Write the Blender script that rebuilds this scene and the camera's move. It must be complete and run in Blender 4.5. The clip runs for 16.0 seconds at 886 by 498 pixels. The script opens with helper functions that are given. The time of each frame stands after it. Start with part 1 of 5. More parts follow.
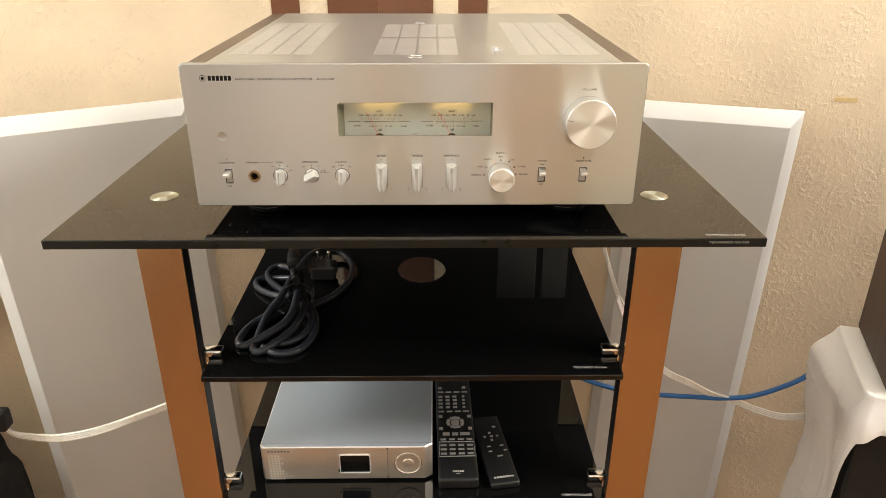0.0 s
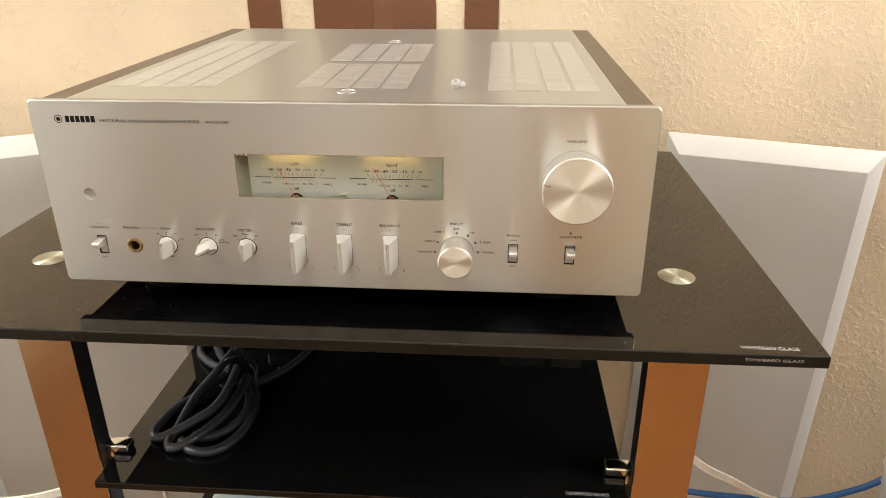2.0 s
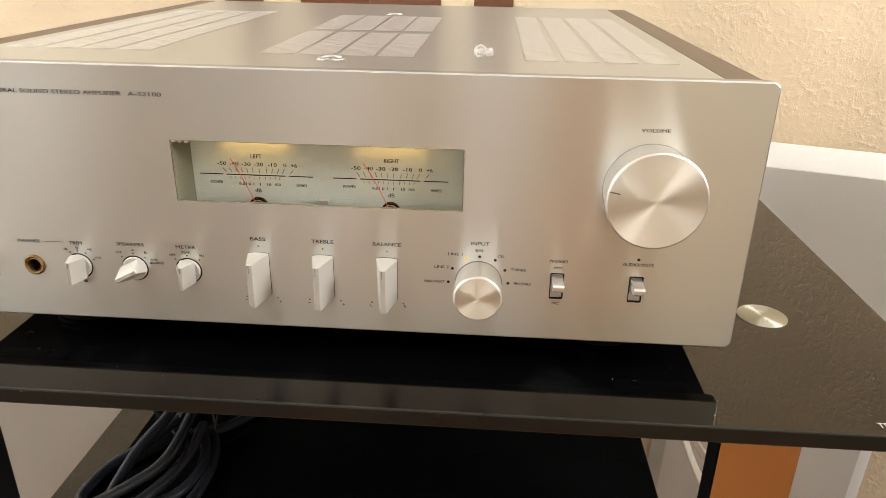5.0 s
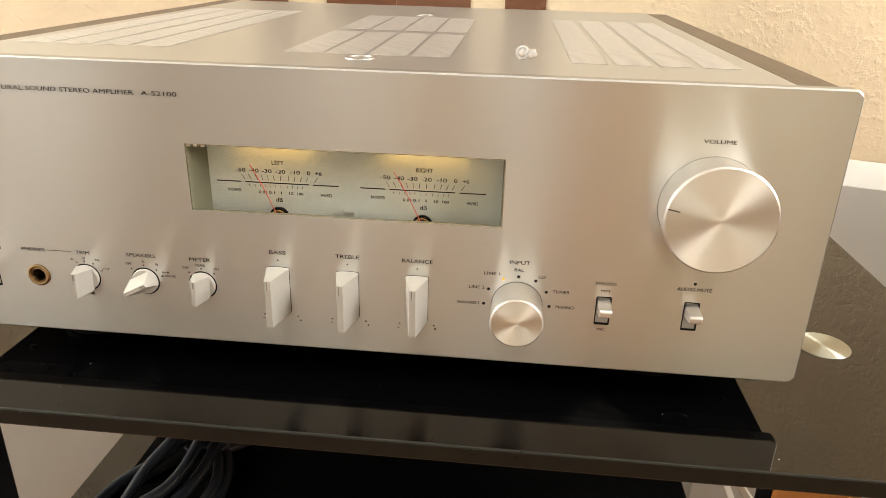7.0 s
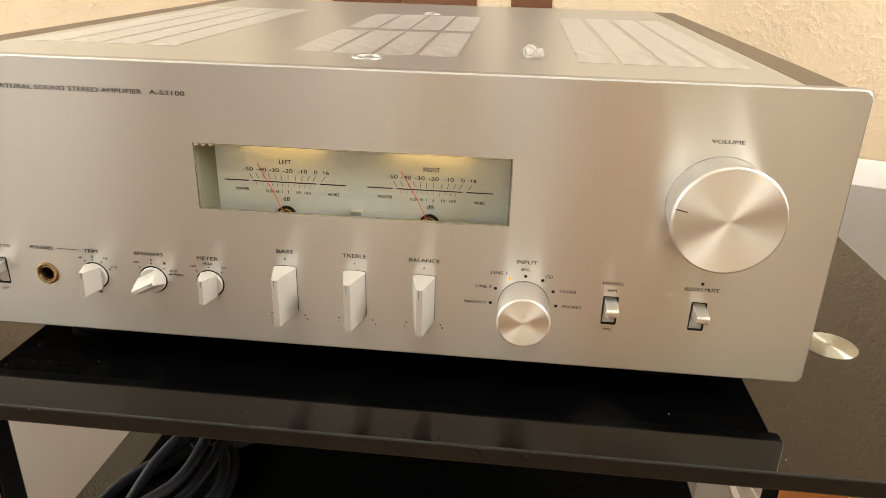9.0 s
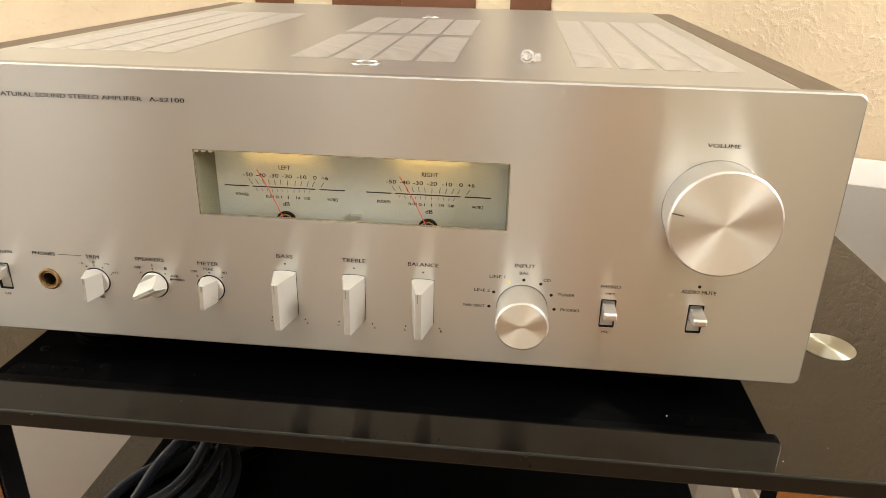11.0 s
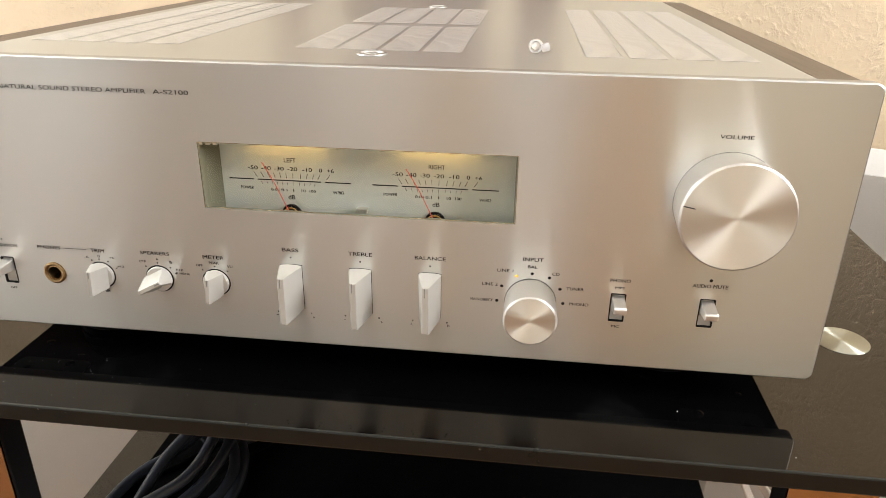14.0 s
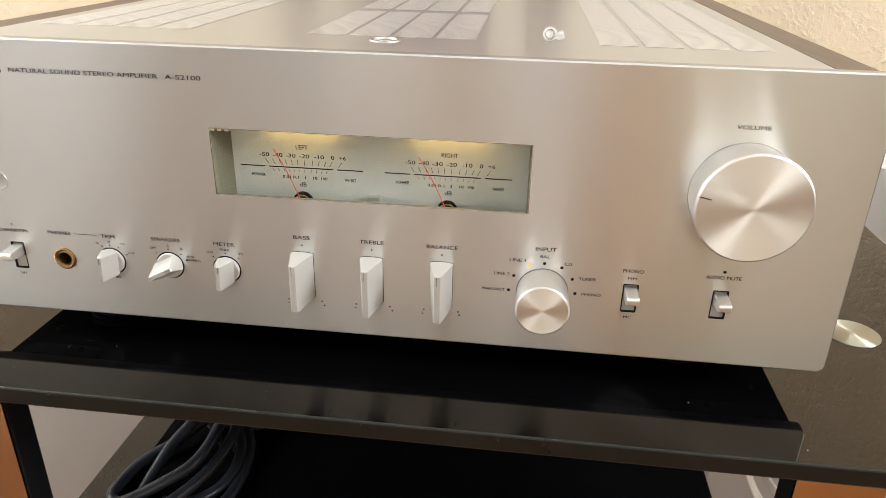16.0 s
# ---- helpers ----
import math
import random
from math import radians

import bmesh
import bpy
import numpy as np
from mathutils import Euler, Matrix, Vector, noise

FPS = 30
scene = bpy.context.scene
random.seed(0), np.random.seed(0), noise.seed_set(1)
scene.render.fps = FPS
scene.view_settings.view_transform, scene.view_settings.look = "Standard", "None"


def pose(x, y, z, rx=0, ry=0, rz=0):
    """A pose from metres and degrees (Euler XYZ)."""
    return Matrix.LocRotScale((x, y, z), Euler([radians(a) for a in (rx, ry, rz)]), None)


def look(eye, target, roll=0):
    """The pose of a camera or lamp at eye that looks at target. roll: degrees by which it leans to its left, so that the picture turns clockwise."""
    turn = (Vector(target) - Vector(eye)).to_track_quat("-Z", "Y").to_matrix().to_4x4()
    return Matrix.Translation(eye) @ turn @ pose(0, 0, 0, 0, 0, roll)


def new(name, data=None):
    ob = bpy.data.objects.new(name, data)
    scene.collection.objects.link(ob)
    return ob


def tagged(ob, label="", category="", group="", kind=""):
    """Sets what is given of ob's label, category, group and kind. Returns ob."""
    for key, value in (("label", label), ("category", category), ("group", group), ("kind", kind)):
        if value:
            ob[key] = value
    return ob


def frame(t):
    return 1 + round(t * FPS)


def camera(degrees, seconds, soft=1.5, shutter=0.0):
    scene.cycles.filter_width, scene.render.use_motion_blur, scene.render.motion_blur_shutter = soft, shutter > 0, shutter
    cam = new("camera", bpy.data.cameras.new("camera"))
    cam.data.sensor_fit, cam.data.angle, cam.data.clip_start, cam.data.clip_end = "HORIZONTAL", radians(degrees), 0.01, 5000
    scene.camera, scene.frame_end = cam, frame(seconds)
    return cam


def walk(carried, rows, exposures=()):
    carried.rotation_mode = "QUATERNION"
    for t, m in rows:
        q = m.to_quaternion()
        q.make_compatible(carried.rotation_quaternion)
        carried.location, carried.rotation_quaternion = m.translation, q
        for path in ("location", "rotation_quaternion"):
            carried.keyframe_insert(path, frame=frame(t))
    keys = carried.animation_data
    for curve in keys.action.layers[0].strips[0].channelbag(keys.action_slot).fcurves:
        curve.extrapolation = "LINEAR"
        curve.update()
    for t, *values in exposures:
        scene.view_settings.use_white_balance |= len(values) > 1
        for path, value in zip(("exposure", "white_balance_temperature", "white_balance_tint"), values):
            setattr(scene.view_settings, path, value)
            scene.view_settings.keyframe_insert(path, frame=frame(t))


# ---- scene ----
cam = camera(63.80, 16.0, soft=0.6)
PATH = [
    (0, (0.0181, -0.6675, 1.0262), (0.0411, 1.1513, 0.1947), 0.09),
    (0.5, (0.0169, -0.6636, 1.0186), (0.0428, 1.1631, 0.2047), -0.14),
    (1, (0.0348, -0.6211, 1.0205), (0.0541, 1.2000, 0.1938), 0.16),
    (1.5, (0.0609, -0.5395, 1.0190), (0.0165, 1.2789, 0.1876), -0.15),
    (2, (0.1085, -0.4708, 1.0135), (-0.0292, 1.3516, 0.2012), -0.28),
    (2.5, (0.1301, -0.4153, 1.0058), (-0.1116, 1.3960, 0.1929), 0.85),
    (3, (0.1084, -0.3812, 0.9950), (-0.1137, 1.4266, 0.1689), 1.28),
    (3.5, (0.0876, -0.3644, 0.9765), (-0.0242, 1.4595, 0.1635), 1.66),
    (4, (0.0896, -0.3578, 0.9716), (-0.0078, 1.4750, 0.1769), 0.96),
    (6.5, (0.0749, -0.3077, 0.9540), (-0.0796, 1.5275, 0.1740), 1.51),
    (7, (0.0743, -0.3067, 0.9565), (-0.0910, 1.5318, 0.1867), 1.52),
    (7.5, (0.0725, -0.3073, 0.9570), (-0.0918, 1.5295, 0.1829), 1.50),
    (8, (0.0734, -0.3079, 0.9567), (-0.0985, 1.5267, 0.1790), 1.48),
    (8.5, (0.0741, -0.3074, 0.9571), (-0.0996, 1.5264, 0.1781), 1.49),
    (9, (0.0731, -0.3067, 0.9574), (-0.1043, 1.5278, 0.1806), 1.50),
    (11.5, (0.0748, -0.3081, 0.9606), (-0.1096, 1.5249, 0.1821), 1.05),
    (12, (0.0738, -0.3063, 0.9600), (-0.1136, 1.5241, 0.1762), 0.99),
    (12.5, (0.0764, -0.3061, 0.9599), (-0.1102, 1.5220, 0.1706), 1.00),
    (13, (0.0749, -0.3048, 0.9602), (-0.1218, 1.5184, 0.1617), 0.80),
    (13.5, (0.0761, -0.3045, 0.9605), (-0.1235, 1.5187, 0.1630), 0.90),
    (14, (0.0747, -0.3034, 0.9599), (-0.1291, 1.5173, 0.1578), 0.80),
    (14.5, (0.0734, -0.3019, 0.9599), (-0.1358, 1.5132, 0.1464), 0.80),
    (15, (0.0721, -0.3012, 0.9598), (-0.1393, 1.5092, 0.1365), 0.93),
    (15.5, (0.0694, -0.3011, 0.9582), (-0.1368, 1.5061, 0.1265), 1.23),
    (16, (0.0697, -0.3027, 0.9590), (-0.1369, 1.5054, 0.1295), 1.24),
]
walk(cam, [(t, look(eye, target, roll)) for t, eye, target, roll in PATH],
     exposures=[(0.0, -0.49, 7200, 10), (2.5, -0.59, 7100, 10), (4.0, -0.56, 6850, 10), (7.0, -0.55, 7350, 10), (9.0, -0.55, 7400, 10), (11.5, -0.56, 7300, 10), (12.0, -0.56, 6800, 10), (14.0, -0.53, 6650, 10), (15.0, -0.51, 6600, 10), (16.0, -0.48, 6400, 10)])

# ---- world, lights, exposure ----
world = bpy.data.worlds.new("world")
scene.world = world
world.use_nodes = True
_wn = world.node_tree.nodes
_sky = _wn.new("ShaderNodeTexSky")
_sky.sky_type = "NISHITA"
_sky.sun_disc = False
_sky.sun_elevation, _sky.sun_rotation = radians(34), radians(-65)
world.node_tree.links.new(_sky.outputs[0], _wn["Background"].inputs[0])
_wn["Background"].inputs[1].default_value = 0.10


def area_lamp(name, m, sx, sy, watts, colour):
    d = bpy.data.lights.new(name, "AREA")
    d.shape, d.size, d.size_y, d.energy, d.color = "RECTANGLE", sx, sy, watts, colour
    ob = new(name, d)
    ob.matrix_world = m
    return ob


# low sun through the west window, which falls on the floor before the rack
_sun = bpy.data.lights.new("sun", "SUN")
_sun.energy, _sun.angle, _sun.color = 1.6, radians(0.6), (1.0, 0.93, 0.82)
new("sun", _sun).matrix_world = look((-4.0, 1.0, 4.0), (-4.0 + 0.906 * math.cos(radians(34)), 1.0 - 0.423 * math.cos(radians(34)), 4.0 - math.sin(radians(34))))
# daylight through the side windows
area_lamp("unseen_window_daylight", look((-2.16, -0.24, 1.70), (-1.16, -0.24, 1.50)), 0.95, 1.44, 112, (0.92, 0.97, 0.98))
# added fill at an unseen window, brightens the faceplate's left end
area_lamp("unseen_window_daylight", look((-1.66, -2.15, 1.35), (0.0, -2.15, 1.35)), 0.84, 1.25, 5.5, (0.94, 0.97, 1.0))
area_lamp("unseen_window_daylight", look((2.02, -0.50, 1.88), (1.0, -0.50, 1.50)), 1.1, 0.86, 108, (0.95, 0.965, 1.0))
# added overhead fill, an unseen skylight that brightens cover and panels
area_lamp("overhead_fill", look((0.43, -0.36, 2.70), (0.43, -0.36, 0.0)), 2.1, 0.48, 19, (0.96, 0.99, 0.99))
# bright panes behind the camera
area_lamp("unseen_window_daylight", look((-1.18, -2.86, 1.35), (-1.18, 0.0, 1.35)), 0.52, 1.3, 2.1, (0.96, 0.98, 1.0))
area_lamp("unseen_window_daylight", look((-0.62, -2.86, 1.35), (-0.62, 0.0, 1.35)), 0.52, 1.3, 3.8, (1.0, 0.96, 0.93))
area_lamp("unseen_window_daylight", look((0.12, -2.86, 1.35), (0.12, 0.0, 1.35)), 0.34, 1.3, 2.9, (0.96, 0.98, 1.0))
area_lamp("unseen_window_daylight", look((1.18, -2.86, 1.35), (1.18, 0.0, 1.35)), 0.94, 1.3, 7.4, (1.0, 0.86, 0.60))


# ---- materials ----
def node(nt, kind, **inputs):
    n = nt.nodes.new(kind)
    for k, v in inputs.items():
        n.inputs[k.replace("_", " ")].default_value = v
    return n


def blank(name):
    m = bpy.data.materials.new(name)
    m.use_nodes = True
    return m, m.node_tree, m.node_tree.nodes["Principled BSDF"]


def coords(nt, stretch=(1, 1, 1)):
    tc = nt.nodes.new("ShaderNodeTexCoord")
    mp = nt.nodes.new("ShaderNodeMapping")
    mp.inputs["Scale"].default_value = stretch
    nt.links.new(tc.outputs["Object"], mp.inputs["Vector"])
    return mp.outputs["Vector"]


def mat(name, colour, rough=0.5, metal=0.0, vary=0.12, scale=30.0, fine=300.0, bump=0.0, stretch=(1, 1, 1), rough_vary=0.1, ior=1.5):
    """A surface with variation at two scales in colour and roughness, and fine relief."""
    m, nt, b = blank(name)
    v = coords(nt, stretch)
    n1 = node(nt, "ShaderNodeTexNoise", Scale=scale, Detail=5.0, Roughness=0.6)
    n2 = node(nt, "ShaderNodeTexNoise", Scale=fine, Detail=3.0, Roughness=0.6)
    for n in (n1, n2):
        nt.links.new(v, n.inputs["Vector"])
    mixn = node(nt, "ShaderNodeMath")
    mixn.operation = "ADD"
    nt.links.new(n1.outputs["Fac"], mixn.inputs[0])
    nt.links.new(n2.outputs["Fac"], mixn.inputs[1])
    ramp = nt.nodes.new("ShaderNodeMapRange")
    ramp.inputs["From Min"].default_value, ramp.inputs["From Max"].default_value = 0.6, 1.4
    ramp.inputs["To Min"].default_value, ramp.inputs["To Max"].default_value = 1 - vary, 1 + vary
    nt.links.new(mixn.outputs[0], ramp.inputs["Value"])
    mul = nt.nodes.new("ShaderNodeVectorMath")
    mul.operation = "SCALE"
    mul.inputs[0].default_value = colour
    nt.links.new(ramp.outputs[0], mul.inputs["Scale"])
    nt.links.new(mul.outputs[0], b.inputs["Base Color"])
    rr = nt.nodes.new("ShaderNodeMapRange")
    rr.inputs["From Min"].default_value, rr.inputs["From Max"].default_value = 0.3, 0.7
    rr.inputs["To Min"].default_value, rr.inputs["To Max"].default_value = max(0.0, rough * (1 - rough_vary)), min(1.0, rough * (1 + rough_vary))
    nt.links.new(n1.outputs["Fac"], rr.inputs["Value"])
    nt.links.new(rr.outputs[0], b.inputs["Roughness"])
    b.inputs["Metallic"].default_value = metal
    b.inputs["IOR"].default_value = ior
    if bump:
        bp = node(nt, "ShaderNodeBump", Strength=1.0, Distance=bump)
        nt.links.new(mixn.outputs[0], bp.inputs["Height"])
        nt.links.new(bp.outputs[0], b.inputs["Normal"])
    return m


def plaster(name, colour, depth=0.0016):
    """Trowelled decorative plaster: broad swirls, short ridges and small pits."""
    m, nt, b = blank(name)
    v = coords(nt)
    warp = node(nt, "ShaderNodeTexNoise", Scale=9.0, Detail=3.0)
    nt.links.new(v, warp.inputs["Vector"])
    add = nt.nodes.new("ShaderNodeVectorMath")
    add.operation = "MULTIPLY_ADD"
    add.inputs[1].default_value = (0.05, 0.05, 0.05)
    nt.links.new(warp.outputs["Color"], add.inputs[0])
    nt.links.new(v, add.inputs[2])
    ridges = node(nt, "ShaderNodeTexNoise", Scale=118.0, Detail=4.0, Roughness=0.55, Distortion=0.15)
    nt.links.new(add.outputs[0], ridges.inputs["Vector"])
    sharp = nt.nodes.new("ShaderNodeMapRange")
    sharp.interpolation_type = "SMOOTHSTEP"
    sharp.inputs["From Min"].default_value, sharp.inputs["From Max"].default_value = 0.42, 0.80
    nt.links.new(ridges.outputs["Fac"], sharp.inputs["Value"])
    grain = node(nt, "ShaderNodeTexNoise", Scale=120.0, Detail=4.0, Roughness=0.7)
    nt.links.new(v, grain.inputs["Vector"])
    broad = node(nt, "ShaderNodeTexNoise", Scale=6.0, Detail=4.0)
    nt.links.new(v, broad.inputs["Vector"])
    def math_node(op, a, b, c=None):
        n = nt.nodes.new("ShaderNodeMath")
        n.operation = op
        for k, val in enumerate((a, b, c)):
            if isinstance(val, (int, float)):
                n.inputs[k].default_value = val
            elif val is not None:
                nt.links.new(val, n.inputs[k])
        return n.outputs[0]

    def stepped(value, a, b):
        n = nt.nodes.new("ShaderNodeMapRange")
        n.interpolation_type = "SMOOTHSTEP"
        n.inputs["From Min"].default_value, n.inputs["From Max"].default_value = a, b
        nt.links.new(value, n.inputs["Value"])
        return n.outputs[0]

    # ridge lines where a warped noise crosses its middle, left by the trowel in patches
    line = node(nt, "ShaderNodeTexNoise", Scale=58.0, Detail=4.0, Roughness=0.6, Distortion=0.5)
    nt.links.new(add.outputs[0], line.inputs["Vector"])
    off = math_node("ABSOLUTE", math_node("SUBTRACT", line.outputs["Fac"], 0.5), 0.0)
    ridge = math_node("SUBTRACT", 1.0, stepped(off, 0.0, 0.055))
    patch = node(nt, "ShaderNodeTexNoise", Scale=13.0, Detail=3.0)
    nt.links.new(v, patch.inputs["Vector"])
    where = stepped(patch.outputs["Fac"], 0.40, 0.62)
    rough_parts = math_node("MULTIPLY", math_node("MULTIPLY_ADD", ridge, 0.15, sharp.outputs[0]), math_node("MULTIPLY_ADD", where, 0.6, 0.4))
    g2 = nt.nodes.new("ShaderNodeMath")
    g2.operation = "MULTIPLY_ADD"
    g2.inputs[1].default_value = 0.30
    nt.links.new(grain.outputs["Fac"], g2.inputs[0])
    nt.links.new(rough_parts, g2.inputs[2])
    bp = node(nt, "ShaderNodeBump", Strength=0.8, Distance=depth)
    nt.links.new(g2.outputs[0], bp.inputs["Height"])
    nt.links.new(bp.outputs[0], b.inputs["Normal"])
    ramp = nt.nodes.new("ShaderNodeMapRange")
    ramp.inputs["From Min"].default_value, ramp.inputs["From Max"].default_value = 0.3, 0.7
    ramp.inputs["To Min"].default_value, ramp.inputs["To Max"].default_value = 0.9, 1.08
    nt.links.new(broad.outputs["Fac"], ramp.inputs["Value"])
    mul = nt.nodes.new("ShaderNodeVectorMath")
    mul.operation = "SCALE"
    mul.inputs[0].default_value = colour
    nt.links.new(ramp.outputs[0], mul.inputs["Scale"])
    nt.links.new(mul.outputs[0], b.inputs["Base Color"])
    b.inputs["Roughness"].default_value = 0.62
    return m


def brushed(name, colour, rough, aniso, tangent, grain_stretch, grain=0.06, rv=0.04):
    """Brushed metal. tangent: 'UV' for straight brushing, 'X', 'Y' or 'Z' for a spun face about that axis."""
    m, nt, b = blank(name)
    v = coords(nt, grain_stretch)
    n1 = node(nt, "ShaderNodeTexNoise", Scale=1.0, Detail=6.0, Roughness=0.7)
    nt.links.new(v, n1.inputs["Vector"])
    ramp = nt.nodes.new("ShaderNodeMapRange")
    ramp.inputs["From Min"].default_value, ramp.inputs["From Max"].default_value = 0.3, 0.7
    ramp.inputs["To Min"].default_value, ramp.inputs["To Max"].default_value = 1 - grain, 1 + grain
    nt.links.new(n1.outputs["Fac"], ramp.inputs["Value"])
    mul = nt.nodes.new("ShaderNodeVectorMath")
    mul.operation = "SCALE"
    mul.inputs[0].default_value = colour
    nt.links.new(ramp.outputs[0], mul.inputs["Scale"])
    nt.links.new(mul.outputs[0], b.inputs["Base Color"])
    r2 = nt.nodes.new("ShaderNodeMapRange")
    r2.inputs["From Min"].default_value, r2.inputs["From Max"].default_value = 0.3, 0.7
    r2.inputs["To Min"].default_value, r2.inputs["To Max"].default_value = rough * (1 - rv), rough * (1 + rv)
    nt.links.new(n1.outputs["Fac"], r2.inputs["Value"])
    nt.links.new(r2.outputs[0], b.inputs["Roughness"])
    b.inputs["Metallic"].default_value = 1.0
    b.inputs["Anisotropic"].default_value = aniso
    t = nt.nodes.new("ShaderNodeTangent")
    if tangent == "UV":
        t.direction_type = "UV_MAP"
    else:
        t.direction_type, t.axis = "RADIAL", tangent
        b.inputs["Anisotropic Rotation"].default_value = 0.25
    nt.links.new(t.outputs[0], b.inputs["Tangent"])
    return m


def wood(name, dark, light, axis=1, scale=40.0, rough=0.45):
    m, nt, b = blank(name)
    s = [scale, scale, scale]
    s[axis] = scale * 0.07
    v = coords(nt, s)
    n1 = node(nt, "ShaderNodeTexNoise", Scale=1.0, Detail=7.0, Roughness=0.65, Distortion=0.6)
    nt.links.new(v, n1.inputs["Vector"])
    cr = nt.nodes.new("ShaderNodeValToRGB")
    cr.color_ramp.elements[0].position, cr.color_ramp.elements[1].position = 0.3, 0.72
    cr.color_ramp.elements[0].color, cr.color_ramp.elements[1].color = (*dark, 1), (*light, 1)
    nt.links.new(n1.outputs["Fac"], cr.inputs[0])
    nt.links.new(cr.outputs[0], b.inputs["Base Color"])
    bp = node(nt, "ShaderNodeBump", Strength=0.5, Distance=0.0004)
    nt.links.new(n1.outputs["Fac"], bp.inputs["Height"])
    nt.links.new(bp.outputs[0], b.inputs["Normal"])
    b.inputs["Roughness"].default_value = rough
    return m


def clear_pane(name, tint=(0.96, 0.99, 0.97)):
    m, nt, b = blank(name)
    tr = nt.nodes.new("ShaderNodeBsdfTransparent")
    tr.inputs[0].default_value = (*tint, 1)
    gl = nt.nodes.new("ShaderNodeBsdfGlossy")
    gl.inputs["Roughness"].default_value = 0.02
    fr = node(nt, "ShaderNodeFresnel", IOR=1.45)
    mx = nt.nodes.new("ShaderNodeMixShader")
    nt.links.new(fr.outputs[0], mx.inputs[0])
    nt.links.new(tr.outputs[0], mx.inputs[1])
    nt.links.new(gl.outputs[0], mx.inputs[2])
    nt.links.new(mx.outputs[0], nt.nodes["Material Output"].inputs["Surface"])
    return m


def glow(name, colour, strength):
    m, nt, b = blank(name)
    b.inputs["Base Color"].default_value = (*colour, 1)
    b.inputs["Emission Color"].default_value = (*colour, 1)
    b.inputs["Emission Strength"].default_value = strength
    return m


M_WALL = plaster("cream_plaster", (0.685, 0.552, 0.390))
M_STRIPE = plaster("brown_painted_plaster", (0.138, 0.048, 0.017), 0.0010)
M_PLAIN = mat("plain_wall_paint", (0.70, 0.60, 0.475), 0.7, vary=0.05)
# unseen side walls: east darkened to cut bounce, west paled to brighten the faceplate
M_EAST_WALL = mat("dark_bounce_wall", (0.20, 0.14, 0.095), 0.7, vary=0.05)
M_PALE_WALL = mat("pale_reflector_wall", (0.74, 0.73, 0.70), 0.7, vary=0.05)
M_CEIL = mat("ceiling_paint", (0.78, 0.75, 0.7), 0.8, vary=0.03)
M_FLOOR = wood("floor_wood", (0.150, 0.060, 0.019), (0.30, 0.135, 0.042), axis=0, scale=18, rough=0.4)
M_DOOR = wood("door_wood", (0.66, 0.44, 0.28), (0.82, 0.59, 0.40), axis=2, scale=30)
M_FOAM = mat("white_panel_coating", (0.61, 0.61, 0.595), 0.6, vary=0.03, scale=12, fine=500, bump=0.0002)
M_GLASS = mat("black_glass", (0.004, 0.004, 0.004), 0.015, vary=0.2, rough_vary=0.6, scale=14, ior=1.52)
M_SHELF = mat("clean_black_glass", (0.004, 0.004, 0.004), 0.012, vary=0.2, rough_vary=0.4, scale=14)
_nt = M_GLASS.node_tree
_film = node(_nt, "ShaderNodeTexNoise", Scale=11.0, Detail=5.0, Roughness=0.55, Distortion=0.8)
_nt.links.new(coords(_nt), _film.inputs["Vector"])
_fr = _nt.nodes.new("ShaderNodeMapRange")
_fr.interpolation_type = "SMOOTHSTEP"
for _k, _v in (("From Min", 0.56), ("From Max", 0.68), ("To Min", 0.0), ("To Max", 1.0)):
    _fr.inputs[_k].default_value = _v
_nt.links.new(_film.outputs["Fac"], _fr.inputs["Value"])
_mix = _nt.nodes.new("ShaderNodeMix")
_mix.data_type = "RGBA"
_mix.inputs[6].default_value, _mix.inputs[7].default_value = (0.0012, 0.0012, 0.0014, 1), (0.0040, 0.0040, 0.0040, 1)
_nt.links.new(_fr.outputs[0], _mix.inputs[0])
_nt.links.new(_mix.outputs[2], _nt.nodes["Principled BSDF"].inputs["Base Color"])
_nt.nodes["Principled BSDF"].inputs["Specular Tint"].default_value = (1.0, 0.80, 0.56, 1)  # wall reflections browned by tint
_nt.nodes["Principled BSDF"].inputs["Specular IOR Level"].default_value = 0.43
M_GLASS_EDGE = mat("ground_glass_edge", (0.010, 0.010, 0.008), 0.30, vary=0.2)
M_GLASS_EDGE.node_tree.nodes["Principled BSDF"].inputs["Specular IOR Level"].default_value = 0.3
M_BRONZE = brushed("satin_bronze", (0.70, 0.51, 0.335), 0.22, 0.3, "UV", (14, 14, 2.0), 0.05)
M_BLACK = mat("black_powder_coat", (0.014, 0.014, 0.015), 0.38, fine=900, bump=0.00006)
M_FOOT_RING = mat("black_gloss_ring", (0.004, 0.004, 0.004), 0.06, vary=0.05)
M_BRACKET = mat("grey_bracket_steel", (0.17, 0.185, 0.19), 0.5, 0.2, vary=0.1)
M_CHROME = mat("chrome", (0.78, 0.77, 0.75), 0.12, 1.0, vary=0.03)
M_GRILLE = brushed("grille_aluminium", (0.69, 0.69, 0.68), 0.42, 0.85, "UV", (8, 1800, 8), 0.02)
M_GRILLE_GAP = mat("grille_gap", (0.48, 0.475, 0.46), 0.5, 1.0, vary=0.05)
M_FACE = brushed("brushed_aluminium", (0.69, 0.692, 0.665), 0.34, 0.97, "UV", (4, 400, 7000), 0.008, 0.02)
M_EDGE = mat("polished_aluminium", (0.42, 0.415, 0.40), 0.48, 1.0, vary=0.03)
M_TOP = brushed("satin_aluminium_cover", (0.52, 0.53, 0.52), 0.37, 0.9, "UV", (8, 1800, 8), 0.02)
